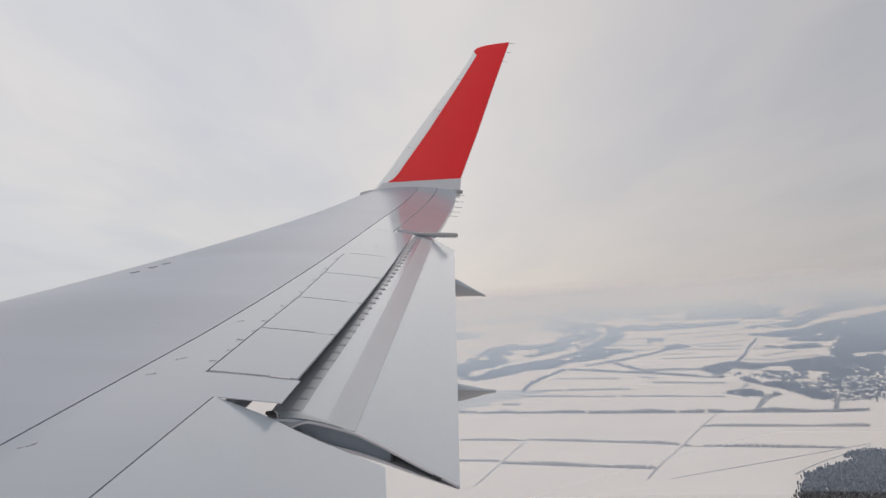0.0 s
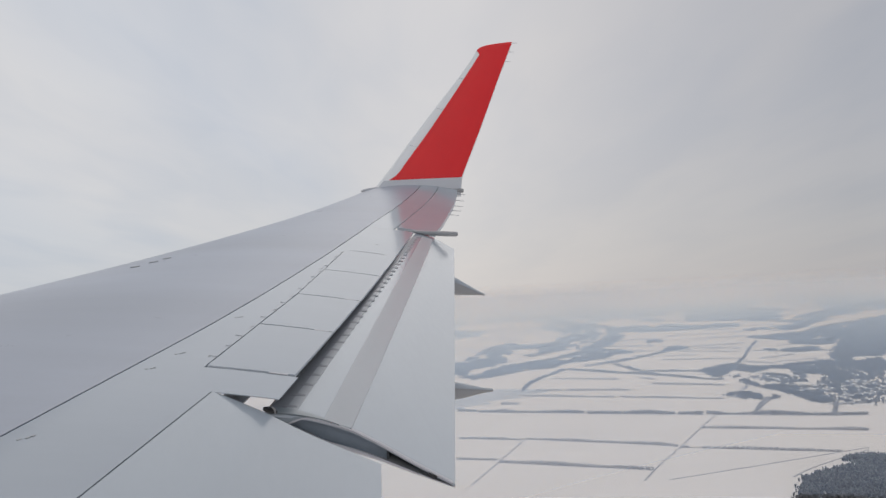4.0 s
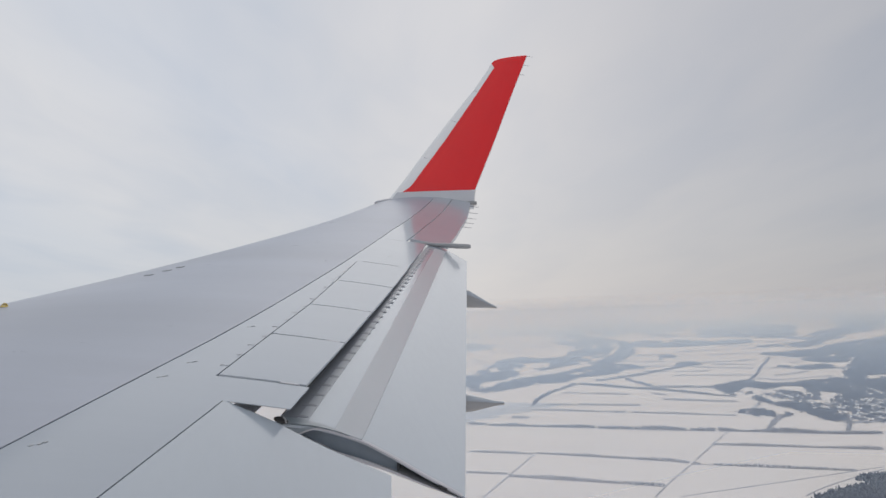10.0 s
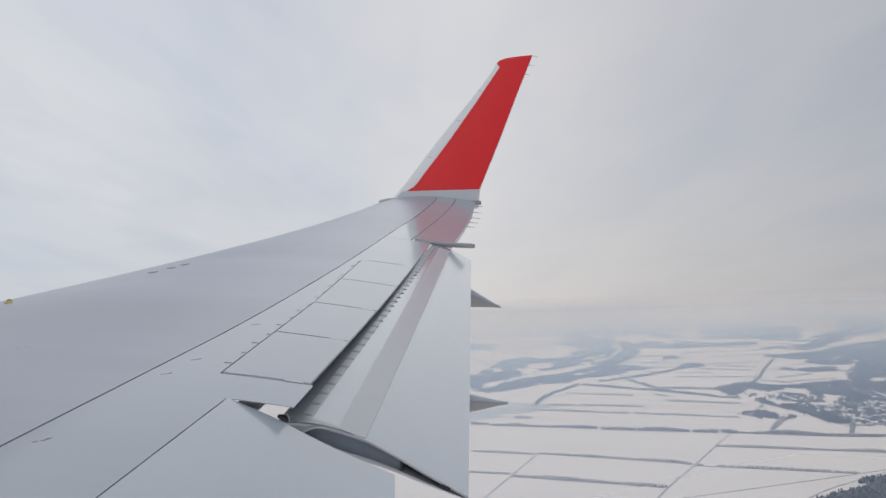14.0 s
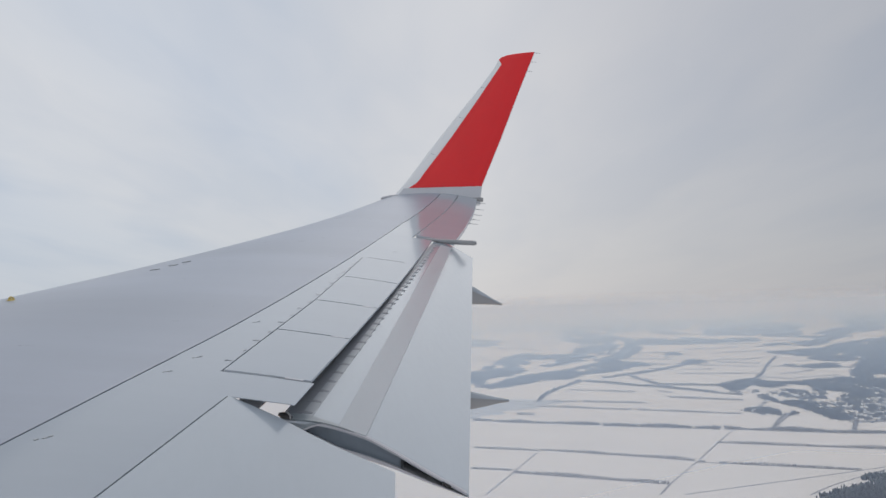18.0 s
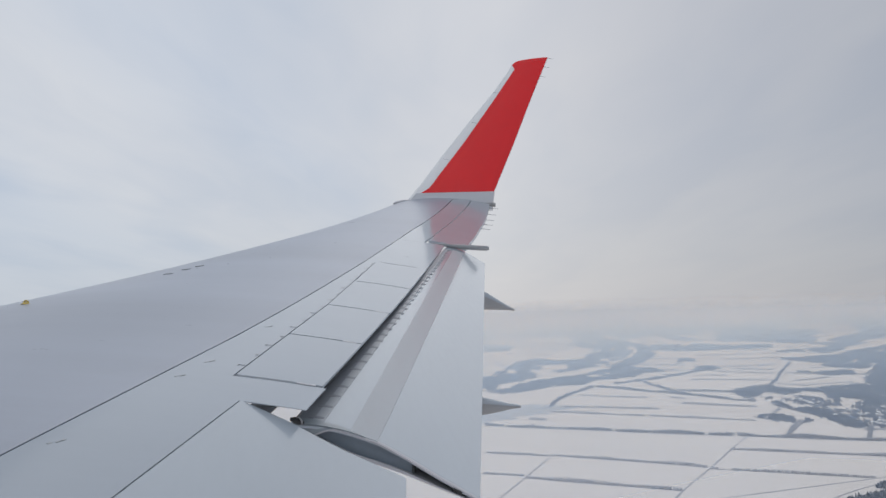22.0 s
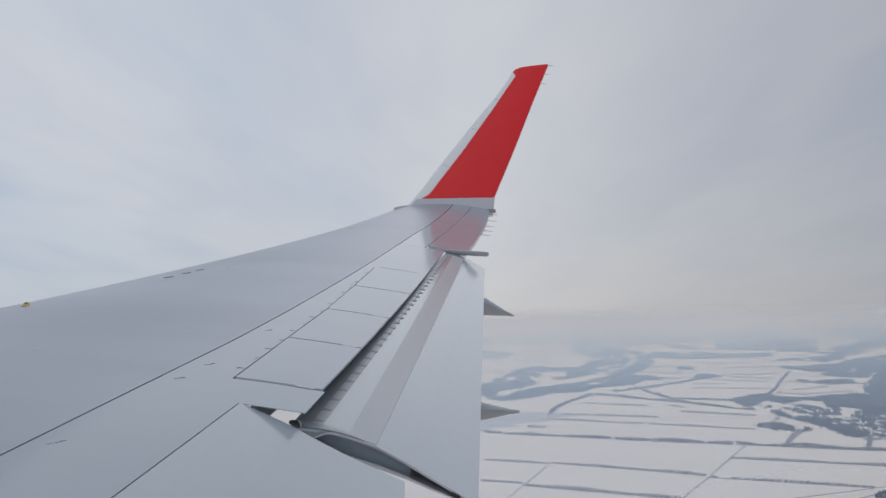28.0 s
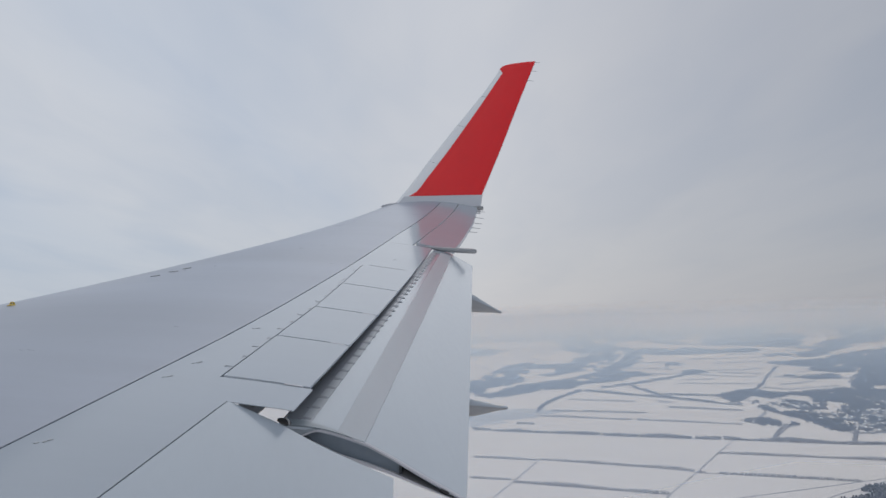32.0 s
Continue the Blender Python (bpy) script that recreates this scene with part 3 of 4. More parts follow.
def build_flap():
    qs = [0, 0.02, 0.05, 0.1, 0.16, 0.22, 0.28, 0.34, 0.4, 0.46, 0.53, 0.6, 0.68, 0.76, 0.85, 0.93, 1]
    span = np.linspace(0, 1, 30)
    upper = [[on_flap(FLAP_IN + (flap_end(q) - FLAP_IN) * e, q) for q in qs] for e in span]
    flap = sheet("outboard_flap", upper, 0.014, SATIN, airliner, "white outboard flap, lowered and open at its end")
    lower = [[on_flap(FLAP_IN + (flap_end(q) - FLAP_IN) * e, q, 1.0) for q in qs] for e in span]
    sheet("lower_skin", lower, 0.004, FAIRING, flap, "grey underside of the flap", down=(0, 0, 1))
    nose = [[on_flap(y, 0, d) for d in (-0.2, 0.4, 1.0, 1.6)] for y in np.linspace(FLAP_IN, FLAP_OUT, 20)]
    sheet("nose_skin", nose, 0.012, METAL, flap, "bare metal nose of the flap", down=(-1, 0, 0))
    for y, q0, q1 in ((FLAP_IN + 0.035, 0.06, 0.64), (FLAP_IN + 0.15, 0.60, 0.92)):
        rib = [[on_flap(y + 0.12 * max(0.0, 0.34 - q), q, d) for q in np.linspace(q0, q1, 18)] for d in (0.1, 0.5, 1.0)]
        sheet("end_rib", rib, 0.02, RIB, flap, "recessed grey rib inside the open flap end", down=(0, 1, 0))
    rod("clip", [on_flap(FLAP_IN - 0.01, 0.855, 0.3), on_flap(FLAP_IN - 0.01, 0.90, 0.3)], [0.007, 0.008], MATT_BLACK, flap, "small dark clip in the flap end", sides=8)
    spar = [[on_flap(y, 0.63, d) for d in (0.1, 0.9)] for y in (FLAP_IN + 0.02, FLAP_IN + 0.19)]
    sheet("spar", spar, 0.012, DARK, flap, "dark spar inside the flap end", down=(1, 0, 0))
    lip = [[on_flap(FLAP_IN - 0.005 + e, q, 0.62 * max(0.0, (0.23 - q) / 0.12) ** 2 - 0.012) for q in [*np.linspace(0.11, 0.25, 10), *np.linspace(0.29, 0.985, 16)]] for e in (0.0, 0.03)]
    sheet("end_lip", lip, 0.009, LIP, flap, "thin pale edge of the open flap end")
    low_lip = [[on_flap(FLAP_IN - 0.004, q, d) for q in np.linspace(0.12, 0.985, 18)] for d in (0.84, 1.02)]
    sheet("end_lip", low_lip, 0.006, LIP, flap, down=(0, 1, 0))
    face = []
    for d in np.linspace(0.0, 1.0, 12):
        stop = 0.23 - 0.12 * math.sqrt(d / 0.62) if d < 0.62 else 0.11
        face.append([on_flap(FLAP_IN - 0.002 + 0.04 * (1 - e) ** 2, stop * e, d) for e in np.linspace(0, 1, 8)])
    sheet("end_cap", face, 0.012, END_SHADE, flap, "cap over the nose of the flap end, in shade colour", down=(0, 1, 0))
    band = []
    for y in np.linspace(FLAP_IN + 0.01, FLAP_OUT - 0.02, 34):
        e = (y - FLAP_IN) / (FLAP_OUT - FLAP_IN)
        band.append([tuple(np.add(on_flap(y, q), (0, 0, 0.004))) for q in np.linspace(0.30 - 0.085 * e, 0.445 + 0.03 * e, 6)])
    sheet("wear_band", band, 0.003, BAND, flap, "matt grey worn band along the flap")
    # two strips paint the spoilers' shade on the flap, fading aft
    for q0, q1, narrow, material, label in ((0.0, 0.085, 0.02, NOSE, "strip along the flap's nose, darkened as the spoilers' shade"), (0.085, 0.145, 0.06, HALF_SHADE, "second strip, greyed where the painted shade fades out")):
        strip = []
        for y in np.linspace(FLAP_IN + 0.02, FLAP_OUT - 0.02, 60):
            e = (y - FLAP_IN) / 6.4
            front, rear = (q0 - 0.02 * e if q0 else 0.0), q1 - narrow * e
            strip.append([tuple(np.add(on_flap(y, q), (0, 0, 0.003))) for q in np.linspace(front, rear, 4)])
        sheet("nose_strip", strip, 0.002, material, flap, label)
    # rubbing fingers under the spoilers' rear edge
    for k in range(34):
        y = 4.98 + 6.28 * k / 33
        c = trailing(y) - leading(y)
        x, _, z = on_wing(y, 0.808, -0.035)
        x0, chord, _, _ = flap_chord(y)
        far = (y - 4.98) / 6.28
        wide = 0.013 + 0.02 * far
        rows = [[tuple(np.add(on_flap(y + d * w, q), (0, 0, 0.005))) for q, w in ((0.06, 1.5), (0.10 + 0.03 * far, 1.2), (0.134 + 0.022 * far, 0.8))] for d in (-wide, wide)]
        sheet("seal_finger", rows, 0.003, FINGER, flap, "dark seal finger under the spoiler edge")
    # cove between the wing and the flap, its shade put into a near-black sheet
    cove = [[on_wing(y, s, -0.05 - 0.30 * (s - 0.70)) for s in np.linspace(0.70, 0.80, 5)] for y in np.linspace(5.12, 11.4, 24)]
    sheet("cove_panel", cove, 0.01, DARK, airliner, "sheet in the cove ahead of the flap, darkened as shade")
    # actuator at the flap's inner corner, and the corner skin greyed as if shaded
    x, y, z = -0.05, 4.83, -0.790
    box = rod("flap_actuator", [(x - 0.035, y, z + 0.006), (x - 0.015, y, z), (x + 0.015, y, z - 0.008), (x + 0.035, y - 0.01, z - 0.016)], [0.008, 0.016, 0.016, 0.008], MATT_BLACK, airliner, "dark flap actuator at the inner corner")
    rod("link", [(x + 0.012, y - 0.03, z + 0.018), (x + 0.026, y - 0.03, z + 0.002), (x + 0.028, y - 0.03, z - 0.02)], [0.004, 0.006, 0.004], STEEL, box, "bright metal link", sides=10)
    shroud = []
    for e in np.linspace(0, 1, 8):
        shroud.append([tuple(np.add(on_flap(FLAP_IN + 0.005 + 0.10 * (1 - e) ** 0.8 * f, 0.02 + 0.36 * e), (0, 0, 0.002 * (1 - f) + 0.005))) for f in np.linspace(0, 1, 6)])
    sheet("corner_skin", shroud, 0.004, END_SHADE, flap, "smooth skin at the flap corner, in shade colour")
    slot = [[on_wing(y, s, -0.05) for s in (0.752, 0.765, 0.778)] for y in (4.70, 4.80, 4.95)]
    sheet("slot_plate", slot, 0.006, FAIRING, airliner, "grey plate in the slot beside the flap")
    # fairing bar at the outer end
    rod("end_fairing", [(1.58, 11.52, 0.31), (1.70, 11.48, 0.305), (1.85, 11.46, 0.285), (1.97, 11.45, 0.278), (2.12, 11.45, 0.268), (2.27, 11.45, 0.262), (2.30, 11.45, 0.262)], [0.006, 0.02, 0.034, 0.040, 0.042, 0.040, 0.03], FAIRING, airliner, "slim grey fairing bar behind the flap end", squash=0.8)
    # flap track fairings below
    for y, x1, z1, deep in ((10.0, 2.31, -0.435, 0.235), (6.6, 1.578, -0.99, 0.165)):
        edge, _, high = on_flap(y, 1.0)
        high, z1 = high - 0.02, z1 - 0.02
        rings = []
        for x in np.linspace(edge - 1.2, x1, 20):
            if x > edge:
                q = (x - edge) / (x1 - edge)
                top, low = high - 0.03 + (z1 + 0.02 - high) * q, high - deep + (z1 - 0.01 - high + deep) * q
            else:
                q = (edge - x) / 1.2
                top, low = high - 0.03 + 0.20 * (edge - x) - 0.06 * q, high - deep + 0.10 * (edge - x)
                low += (top - 0.01 - low) * q ** 3
            mid, half = (top + low) / 2, max((top - low) / 2, 0.008)
            rings.append([(x, y + 0.95 * half * math.copysign(abs(math.cos(a)) ** 0.8, math.cos(a)), mid + half * math.sin(a)) for a in np.linspace(0, 2 * math.pi, 16, endpoint=False)])
        body = loft("flap_track_fairing", rings, BELLY, airliner, "dark grey canoe-shaped flap track fairing under the flap")
        cap = []
        for ring in rings[2:]:
            mid = np.mean(ring, axis=0)
            half = ring[4][2] - mid[2]
            cap.append([(mid[0] - 0.002, mid[1] + (0.95 * half + 0.004) * math.copysign(abs(math.cos(a)) ** 0.8, math.cos(a)), mid[2] + (half + 0.004) * math.sin(a)) for a in np.linspace(0.5, math.pi - 0.45, 11)])
        sheet("top_skin", cap, 0.002, WHITE, body, "pale painted top of the fairing")


build_flap()


def build_inner_flap():
    shape = [(0, 0.003), (0.125, -0.052), (0.30, -0.135), (0.46, -0.226), (0.64, -0.321), (0.82, -0.406), (1, -0.490)]
    rows = []
    for y in np.linspace(-0.6, 4.69, 26):
        x0, _, z0 = on_wing(y, 0.7505)
        x1 = 0.108 * y + 0.01
        c = x1 - x0
        rows.append([(x0 + q * c, y, z0 + c * float(np.interp(q, *zip(*shape)))) for q in np.linspace(0, 1, 20)])
    sheet("inboard_flap", rows, 0.03, SATIN, airliner, "broad white inboard flap sloping down")


build_inner_flap()


def build_fuselage():
    """The plain white side of the fuselage behind the eye."""
    rings = []
    for x in np.linspace(-16, 14, 12):
        rings.append([(x, -2.05 + 1.88 * math.cos(a), 0.0 + 2.0 * math.sin(a)) for a in np.linspace(0, 2 * math.pi, 28, endpoint=False)])
    loft("fuselage", rings, FUSELAGE, airliner, "plain white fuselage side")


build_fuselage()

# ---- the land: level snowy fields below, rising into a ring of hazy hills beyond 2.6 km ----
LEVEL, HILLS = 2600.0, 2300.0


def lie(x, y):
    """Where a place of the plan lies on the ground: plan distances beyond the level plain draw together up the hillsides."""
    far = np.maximum(np.hypot(x, y), 1.0)
    near = np.where(far < LEVEL, far, LEVEL + HILLS * (1 - np.exp(-np.maximum(far - LEVEL, 0) / HILLS)))
    return x * near / far, y * near / far, EYE_HEIGHT * (1 - near / far)


def build_ground():
    reach = [400, 800, 1300, 1900, *np.linspace(2500, 6000, 36), *np.geomspace(6200, 24000, 40)]
    verts = []
    for r in reach:
        for a in range(128):
            x, y, z = lie(r * math.cos(a * math.pi / 64), r * math.sin(a * math.pi / 64))
            verts.append((float(x), float(y), float(z)))
    faces = [(i * 128 + a, i * 128 + (a + 1) % 128, (i + 1) * 128 + (a + 1) % 128, (i + 1) * 128 + a) for i in range(len(reach) - 1) for a in range(128)]
    ob = new("ground", mesh("ground", verts, faces + [tuple(range(128))], SNOW, len(faces)))
    tagged(ob, "flat snow-covered farmland rising to hazy far hills", "ground", kind="structure")


build_ground()


def ribbon(name, line, wide, material, label, category, high=0.12, wobble=0.0, aside=0.0, parent=None):
    pts = [Vector((*p, 0)) for p in line]
    fine = []
    for a, b in zip(pts, pts[1:]):
        n = max(2, int((b - a).length / 24))
        fine += [a.lerp(b, k / n) for k in range(n)]
    fine.append(pts[-1])
    for _ in range(3):
        fine = [fine[0]] + [(fine[k - 1] + fine[k] * 2 + fine[k + 1]) / 4 for k in range(1, len(fine) - 1)] + [fine[-1]]
    rows = []
    for k, p in enumerate(fine):
        d = (fine[min(k + 1, len(fine) - 1)] - fine[max(k - 1, 0)]).normalized()
        side = Vector((d.y, -d.x, 0)) * wide * (0.5 + wobble * noise.noise(p * 0.025))
        p = p + Vector((d.y, -d.x, 0)) * aside
        row = []
        for q, rise in ((p - side, high), (p, high * 1.2), (p + side, high)):
            x, y, z = lie(q.x, q.y)
            row.append((float(x), float(y), float(z) + rise))
        rows.append(row)
    ob = sheet(name, rows, high, material, parent, down=(0, 0, -0.98))
    if parent:
        return tagged(ob, label)
    return tagged(ob, label, category, kind="structure")


def clumps(name, spots, material):
    """Bare trees or shrubs as uneven, open clumps: rows of x, y on the plan, height, half-width."""
    rng = np.random.default_rng(len(spots))
    spots = np.asarray(spots, dtype=float)
    n = len(spots)
    spots[:, 0], spots[:, 1], floor = lie(spots[:, 0], spots[:, 1])
    sides = 5
    angle = rng.uniform(0, 6.28, (n, 1)) + np.arange(sides) * (2 * math.pi / sides)
    verts = np.zeros((n, 2 * sides + 1, 3))
    for ring, (level, width) in enumerate(((0.05, 0.7), (0.66, 1.0))):
        wide = spots[:, 3:4] * width * rng.uniform(0.6, 1.35, (n, sides))
        verts[:, ring * sides:(ring + 1) * sides, 0] = spots[:, 0:1] + np.cos(angle + ring * 0.6) * wide
        verts[:, ring * sides:(ring + 1) * sides, 1] = spots[:, 1:2] + np.sin(angle + ring * 0.6) * wide
        verts[:, ring * sides:(ring + 1) * sides, 2] = spots[:, 2:3] * (level + rng.uniform(-0.05, 0.2, (n, sides)))
    verts[:, -1, :2] = spots[:, :2] + rng.uniform(-0.3, 0.3, (n, 2)) * spots[:, 3:4]
    verts[:, -1, 2] = spots[:, 2]
    verts[:, :, 2] += floor[:, None]
    tris = []
    for k in range(sides):
        w = (k + 1) % sides
        tris += [(k, w, sides + k), (w, sides + w, sides + k), (sides + k, sides + w, 2 * sides)]
    faces = (np.asarray(tris)[None] + (np.arange(n) * (2 * sides + 1))[:, None, None]).reshape(-1, 3)
    me = bpy.data.meshes.new(name)
    me.vertices.add(n * (2 * sides + 1))
    me.vertices.foreach_set("co", verts.ravel())
    me.loops.add(faces.size)
    me.loops.foreach_set("vertex_index", faces.ravel().astype(np.int32))
    me.polygons.add(len(faces))
    me.polygons.foreach_set("loop_start", np.arange(0, faces.size, 3, dtype=np.int32))
    me.polygons.foreach_set("use_smooth", np.ones(len(faces), dtype=bool))
    me.materials.append(material)
    me.update(calc_edges=True)
    me.validate()
    return new(name, me)


def inside(poly, x, y):
    hit = np.zeros(len(x), dtype=bool)
    for (ax, ay), (bx, by) in zip(poly, poly[1:] + poly[:1]):
        cross = ((ay > y) != (by > y)) & (x < (bx - ax) * (y - ay) / ((by - ay) or 1e-9) + ax)
        hit ^= cross
    return hit


def hedgerow(line, tall=5.0, step=0.8, label="row of bare frosted shrubs between snowy fields", material=None, category="hedgerow", group="field hedgerows"):
    rng = np.random.default_rng(int(abs(line[0][0]) * 7 + abs(line[0][1])))
    spots = []
    for (ax, ay), (bx, by) in zip(line, line[1:]):
        long = math.hypot(bx - ax, by - ay)
        pace = max(step, 0.0005 * math.hypot(ax, ay))
        for k in range(int(long / pace)):
            e = (k + rng.uniform(0, 1)) * pace / long
            x, y = ax + (bx - ax) * e, ay + (by - ay) * e
            if noise.noise(Vector((x * 0.025, y * 0.025, 3))) < -0.62:
                continue
            grow = 0.72 + 0.6 * noise.noise(Vector((x * 0.015, y * 0.015, 0))) + rng.uniform(-0.1, 0.16) + (0.35 if rng.uniform() < 0.025 else 0)
            spots.append((x + rng.uniform(-1.8, 1.8), y + rng.uniform(-1.8, 1.8), tall * max(grow, 0.3), (0.3 + 0.075 * tall) * (1.2 + rng.uniform(0, 1.0)) * pace / step))
    if spots:
        tagged(clumps("hedgerow" if category == "hedgerow" else "tree_row", spots, material or HEDGE), label, category, group, "stuff")


def tree_line(line):
    hedgerow(line, 9.0, 2.0, "dark row of bare trees along a frozen stream", TREES, "tree row", "rows of trees")


def wood(poly, label, holes=(), tall=7.0, ragged=0.38, thin=1.0):
    """A leafless wood; the plan's spacing widens with distance."""
    rng = np.random.default_rng(int(abs(poly[0][0]) + len(poly)))
    xs, ys = np.array(poly, dtype=float).T
    fine = max(2.2, 0.0014 * float(np.min(np.hypot(xs, ys)))) * thin
    n = int((max(xs) - min(xs)) * (max(ys) - min(ys)) / fine ** 2)
    x, y = rng.uniform(min(xs), max(xs), n), rng.uniform(min(ys), max(ys), n)
    far = np.hypot(x, y)
    gap = np.maximum(fine, 0.0014 * far * thin)
    keep = rng.uniform(0, 1, n) < (fine / gap) ** 2
    x, y, far, gap = x[keep], y[keep], far[keep], gap[keep]
    # the rim wanders in and out by a few trees
    jx, jy = x + rng.uniform(-1, 1, len(x)) * gap * 3.0, y + rng.uniform(-1, 1, len(x)) * gap * 6.0
    keep = inside(poly, jx, jy)
    for h in holes:
        keep &= ~inside(h, jx, jy)
    x, y, far, gap = x[keep], y[keep], far[keep], gap[keep]
    side, deep = np.arctan2(x, y) * 26, np.log(far) * 9
    glade = np.array([noise.noise(Vector((a, b, 8))) + 0.6 * noise.noise(Vector((a * 2.7, b * 2.7, 2))) + 0.35 * noise.noise(Vector((a * 8, b * 6, 5))) for a, b in zip(side, deep)])
    keep = glade < ragged
    x, y, far, gap = x[keep], y[keep], far[keep], gap[keep]
    if not len(x):
        return
    size = rng.uniform(0.75, 1.15, len(x))
    shrink = lie(far, 0.0)[0] / far
    tagged(clumps("woodland", np.stack([x, y, tall * size, gap * 0.5 * size * shrink], 1), TREES), label, "woodland", "woods", "stuff")


def field_edge(line, belt=False):
    if belt:
        hedgerow(line, 8.0, 1.0, "low belt of bare trees between snowy fields", BELT, "tree row", "rows of trees")
    else:
        hedgerow(line)
    ribbon("ditch", line, 2.4, TRACK, "thin dark ditch along a field's edge", "ditch", 0.5, 0.3, 3.0 if line[-1][0] > line[0][0] else -3.0)


def farm_track(line):
    road = ribbon("road", line, 3.0, PACKED, "farm track of packed snow with two dark ruts", "road", 0.24)
    for aside in (-0.9, 0.9):
        ribbon("rut", line, 1.0, TRACK, "dark frozen rut", "", 0.34, 0.3, aside, road)


# field hedges with their ditches
field_edge([(372, 1938), (406, 1914)], belt=True)
field_edge([(408, 1902), (598, 1768)], belt=True)
field_edge([(600, 1758), (788, 1630)], belt=True)
field_edge([(796, 1628), (972, 1502), (1032, 1478)], belt=True)
field_edge([(300, 1562), (394, 1496)])
field_edge([(402, 1500), (580, 1342), (594, 1320)])
field_edge([(256, 1362), (310, 1328)])
field_edge([(308, 1310), (486, 1164)])
field_edge([(708, 1476), (924, 1326)])
field_edge([(594, 1310), (776, 1178)])
field_edge([(568, 2154), (750, 1996)])
field_edge([(762, 1990), (938, 1832)])
field_edge([(636, 2252), (836, 2116)])
field_edge([(936, 2220), (1068, 2082)])
field_edge([(888, 1616), (1012, 1778)])
field_edge([(966, 1842), (1096, 2026)])
field_edge([(486, 2014), (520, 1988)])
field_edge([(1058, 1630), (1132, 1618)])
# farm tracks
farm_track([(448, 1102), (492, 1170), (596, 1314), (704, 1470), (806, 1614)])
farm_track([(238, 1168), (310, 1314), (400, 1500)])
farm_track([(478, 1094), (614, 1130), (702, 1154), (828, 1190)])
farm_track([(622, 1048), (672, 1092), (734, 1126), (816, 1174)])
# tree-lined streams and lanes
tree_line([(890, 2802), (753, 2585), (667, 2420), (601, 2257)])
tree_line([(899, 2797), (966, 2621), (1039, 2457), (1097, 2261), (1127, 2196)])
tree_line([(1092, 2896), (1070, 2703), (1054, 2575), (1194, 2458)])
tree_line([(983, 2877), (1176, 3019), (1399, 3246), (1594, 3472)])
tree_line([(1345, 2552), (1518, 2813), (1701, 3120), (2024, 3632)])
tree_line([(1270, 1976), (1222, 1840), (1247, 1781)])
field_edge([(895, 1624), (967, 1727), (1006, 1773)], belt=True)
field_edge([(991, 1519), (1089, 1657)], belt=True)
# far hedges
hedgerow([(1442, 3866), (1587, 3709)])
hedgerow([(1678, 3547), (1814, 3542)])
hedgerow([(1823, 3535), (1942, 3592)])
hedgerow([(1522, 3316), (1667, 3106)])
hedgerow([(1689, 3128), (1904, 2916)])
hedgerow([(1283, 2955), (1510, 2818)])
hedgerow([(1551, 2765), (1613, 2785), (1735, 2861)])
hedgerow([(1141, 5250), (1299, 5194), (1309, 4856)])
hedgerow([(1336, 6328), (1863, 6143)])
hedgerow([(1962, 4434), (2272, 4461)])
hedgerow([(2343, 4476), (2426, 4480)])
hedgerow([(3433, 6415), (3720, 6391)])
hedgerow([(896, 4387), (847, 3904)])
hedgerow([(1372, 3457), (1496, 3414)])
hedgerow([(1645, 4287), (1812, 4279)])
hedgerow([(1932, 4049), (2206, 4077)])
hedgerow([(1368, 3125), (1481, 3087)])
hedgerow([(1285, 3212), (1342, 3141)])
hedgerow([(1658, 3428), (1758, 3274)])
hedgerow([(1936, 3317), (1993, 3319)])
hedgerow([(2408, 4862), (2554, 4810)])
hedgerow([(2795, 6562), (3068, 6558)])
hedgerow([(1356, 5720), (1652, 5638)])
hedgerow([(1508, 2604), (1692, 2653)])
hedgerow([(1450, 2688), (1486, 2567)])
hedgerow([(972, 2377), (993, 2330)])
hedgerow([(764, 2539), (912, 2389)])
hedgerow([(4806, 7951), (5161, 7955)])
hedgerow([(5830, 9757), (6033, 9855)])
hedgerow([(3948, 6021), (4213, 6014)])
hedgerow([(1645, 6839), (2030, 6692)])
hedgerow([(2805, 5075), (2976, 5116)])
# woods, from the near ones out to the far hills
wood([(626, 1024), (551, 922), (457, 788), (601, 749), (856, 1059), (765, 1064), (726, 1010)], "broad dark leafless forest beside a farm track", tall=6.0, ragged=0.6)
wood([(627, 1027), (678, 1054), (736, 1081), (764, 1064), (693, 968), (606, 994)], "dark wood edge beside a farm track", tall=6.0, ragged=0.9)
wood([(755, 1130), (766, 1136), (803, 1117), (725, 1011), (687, 1022), (742, 1087), (738, 1108)], "dark wood edge beside a farm track", tall=6.0, ragged=0.9)
wood([(1477, 3346), (1613, 3594), (1645, 3571), (1591, 3389), (1527, 3352)], "small wood where two hedges meet")
wood([(1627, 3832), (1775, 4179), (1807, 4152), (1617, 3736)], "small clump of trees in a field")
wood([(1285, 7443), (1372, 6701), (1426, 6362), (1226, 5639), (978, 5676)], "hazy wood on the plain")
wood([(554, 2645), (709, 3006), (848, 3154), (985, 3263), (1200, 3574), (1328, 3660), (1379, 3536), (1356, 3388), (1267, 3369), (1146, 3163), (1066, 3116), (971, 3081), (878, 2910), (798, 2903), (622, 2715)], "long riverside wood", ragged=0.22)
wood([(2303, 6351), (2314, 6184), (1977, 5102), (1777, 4598), (1506, 4034), (1358, 3778), (1243, 3630), (1307, 3815), (1452, 4075), (1634, 4431), (1832, 4875), (2048, 5447), (2183, 5912)], "curved wood round a river bend", ragged=0.3)
